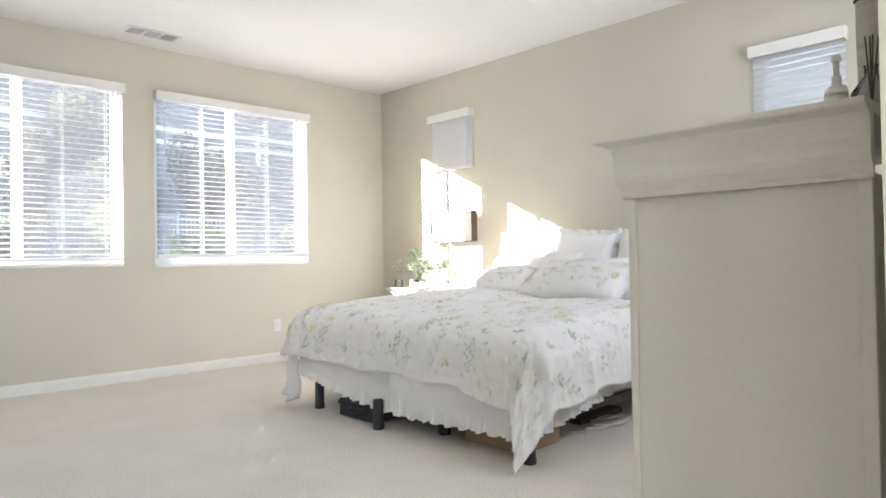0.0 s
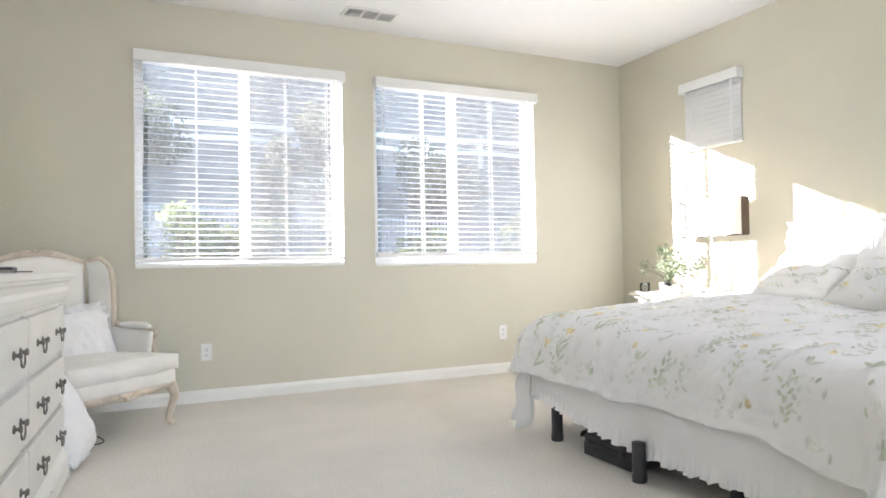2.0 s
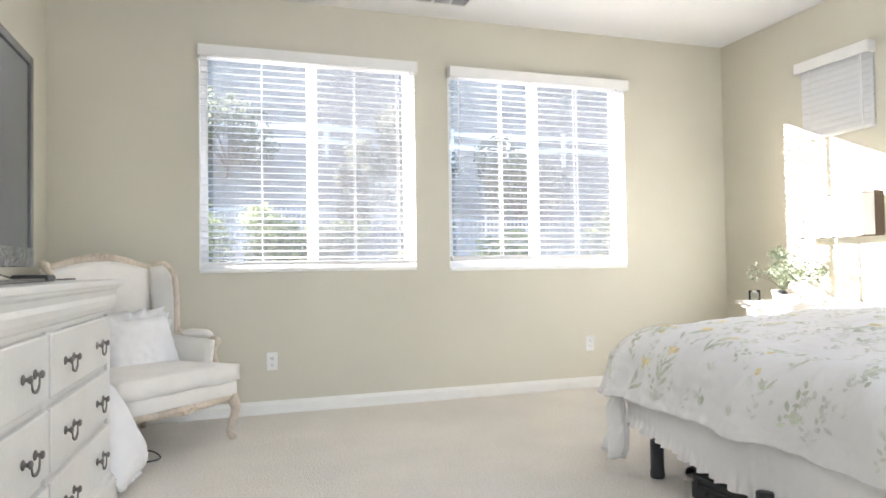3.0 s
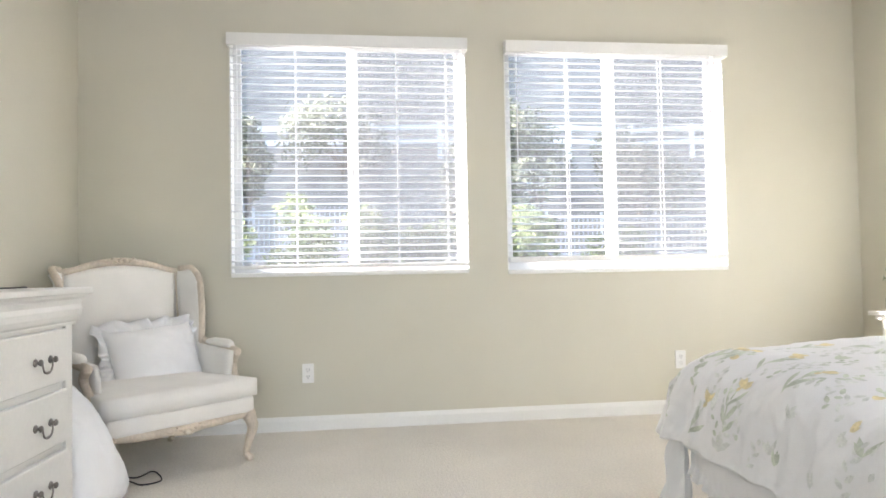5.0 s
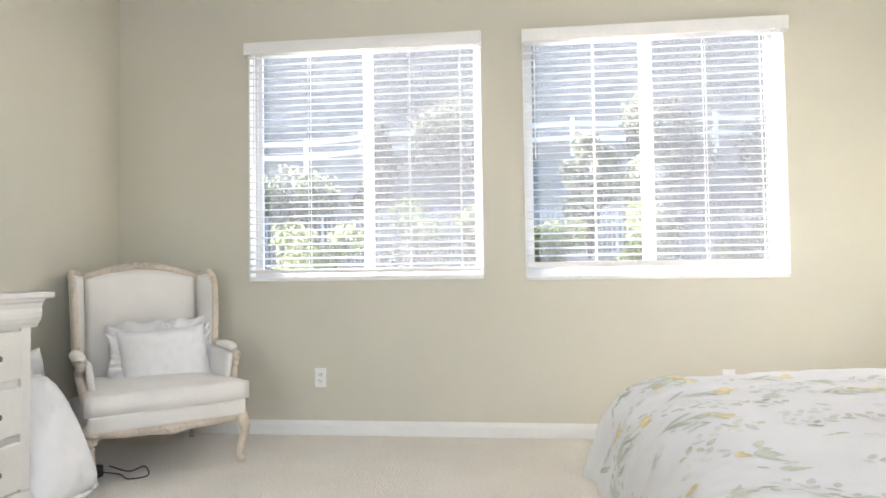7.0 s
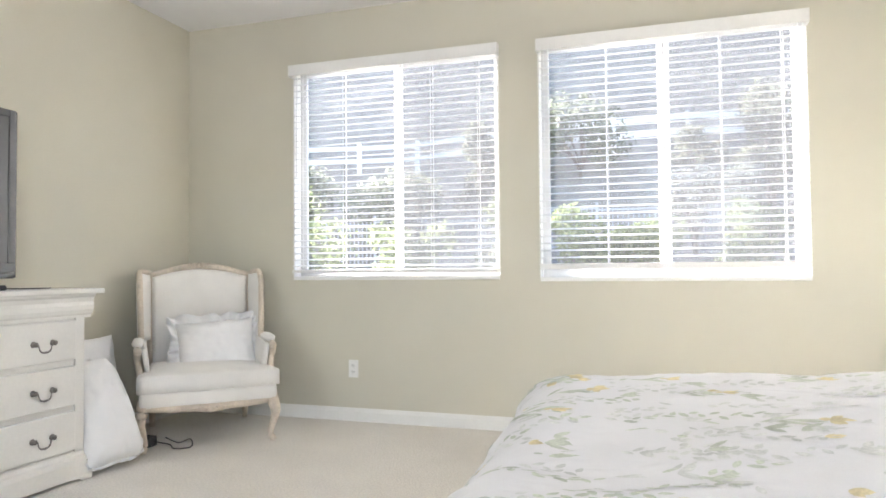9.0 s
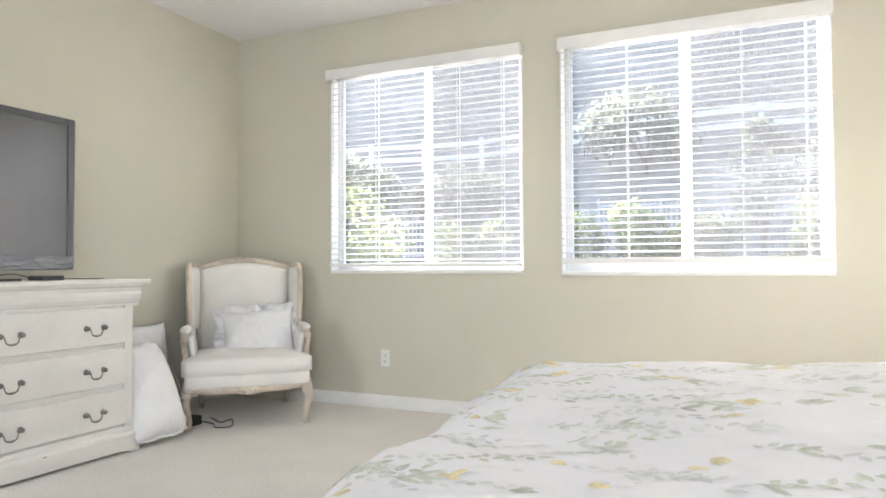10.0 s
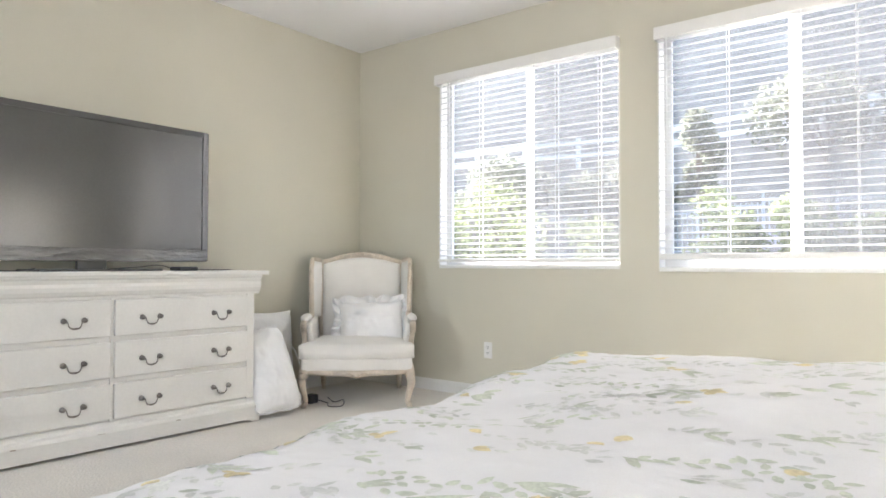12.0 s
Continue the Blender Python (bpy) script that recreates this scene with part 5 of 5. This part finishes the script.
T = 1.287
pb = thing("pump_bottle", (1.60, 0.375, T), "white ceramic pump bottle on the armoire", "bottle")
part("bottle", lathe(((0.020, 0), (0.023, 0.006), (0.023, 0.052), (0.019, 0.062), (0.010, 0.067), (0.010, 0.085)), (1.60, 0.375, T), 20), WAX, pb, smooth=True)
part("pump", sweep([(1.60, 0.375, T + 0.085), (1.60, 0.375, T + 0.125)], 0.0065, 10), WAX, pb, smooth=True)
part("cap", box(1.590, 0.365, T + 0.118, 1.612, 0.385, T + 0.132, 0.004), WAX, pb)
cj = thing("cream_jar", (1.545, 0.362, T), "low blush glass cream jar", "jar")
part("jar", lathe(((0.018, 0), (0.022, 0.004), (0.022, 0.028), (0.018, 0.032)), (1.545, 0.362, T), 18), WAX, cj, smooth=True)
part("lid", lathe(((0.0225, 0), (0.0225, 0.010), (0.018, 0.012)), (1.545, 0.362, T + 0.032), 18), SHADE, cj, smooth=True)
rd = thing("reed_diffuser", (1.63, 0.315, T), "clear glass diffuser bottle with dark reeds", "diffuser")
part("bottle", lathe(((0.040, 0), (0.043, 0.005), (0.040, 0.045), (0.018, 0.075), (0.013, 0.080), (0.013, 0.10), (0.016, 0.102)), (1.63, 0.315, T), 20), BOTTLE, rd, smooth=True)
for dx, dy in ((0.0, 0.010), (0.008, 0.002), (-0.004, -0.006), (0.01, -0.014)):
    part("reed", sweep([(1.63, 0.315, T + 0.012), (1.63 + dx, 0.315 + dy, T + 0.17)], 0.0017, 6), REED, rd)
bv = thing("bark_vase", (1.74, 0.335, T), "tall pale birch-bark vase", "vase")
part("vase", lathe(((0.030, 0), (0.032, 0.01), (0.031, 0.12), (0.033, 0.20), (0.032, 0.34), (0.027, 0.34), (0.027, 0.1)), (1.74, 0.335, T), 24), BARK, bv, smooth=True)
for z in (0.285, 0.325):
    n = 24
    part("band", sweep([(1.74 + 0.0335 * math.cos(2 * math.pi * j / n), 0.335 + 0.0335 * math.sin(2 * math.pi * j / n), T + z) for j in range(n + 1)], 0.0035, 6, curved=False), REED, bv)
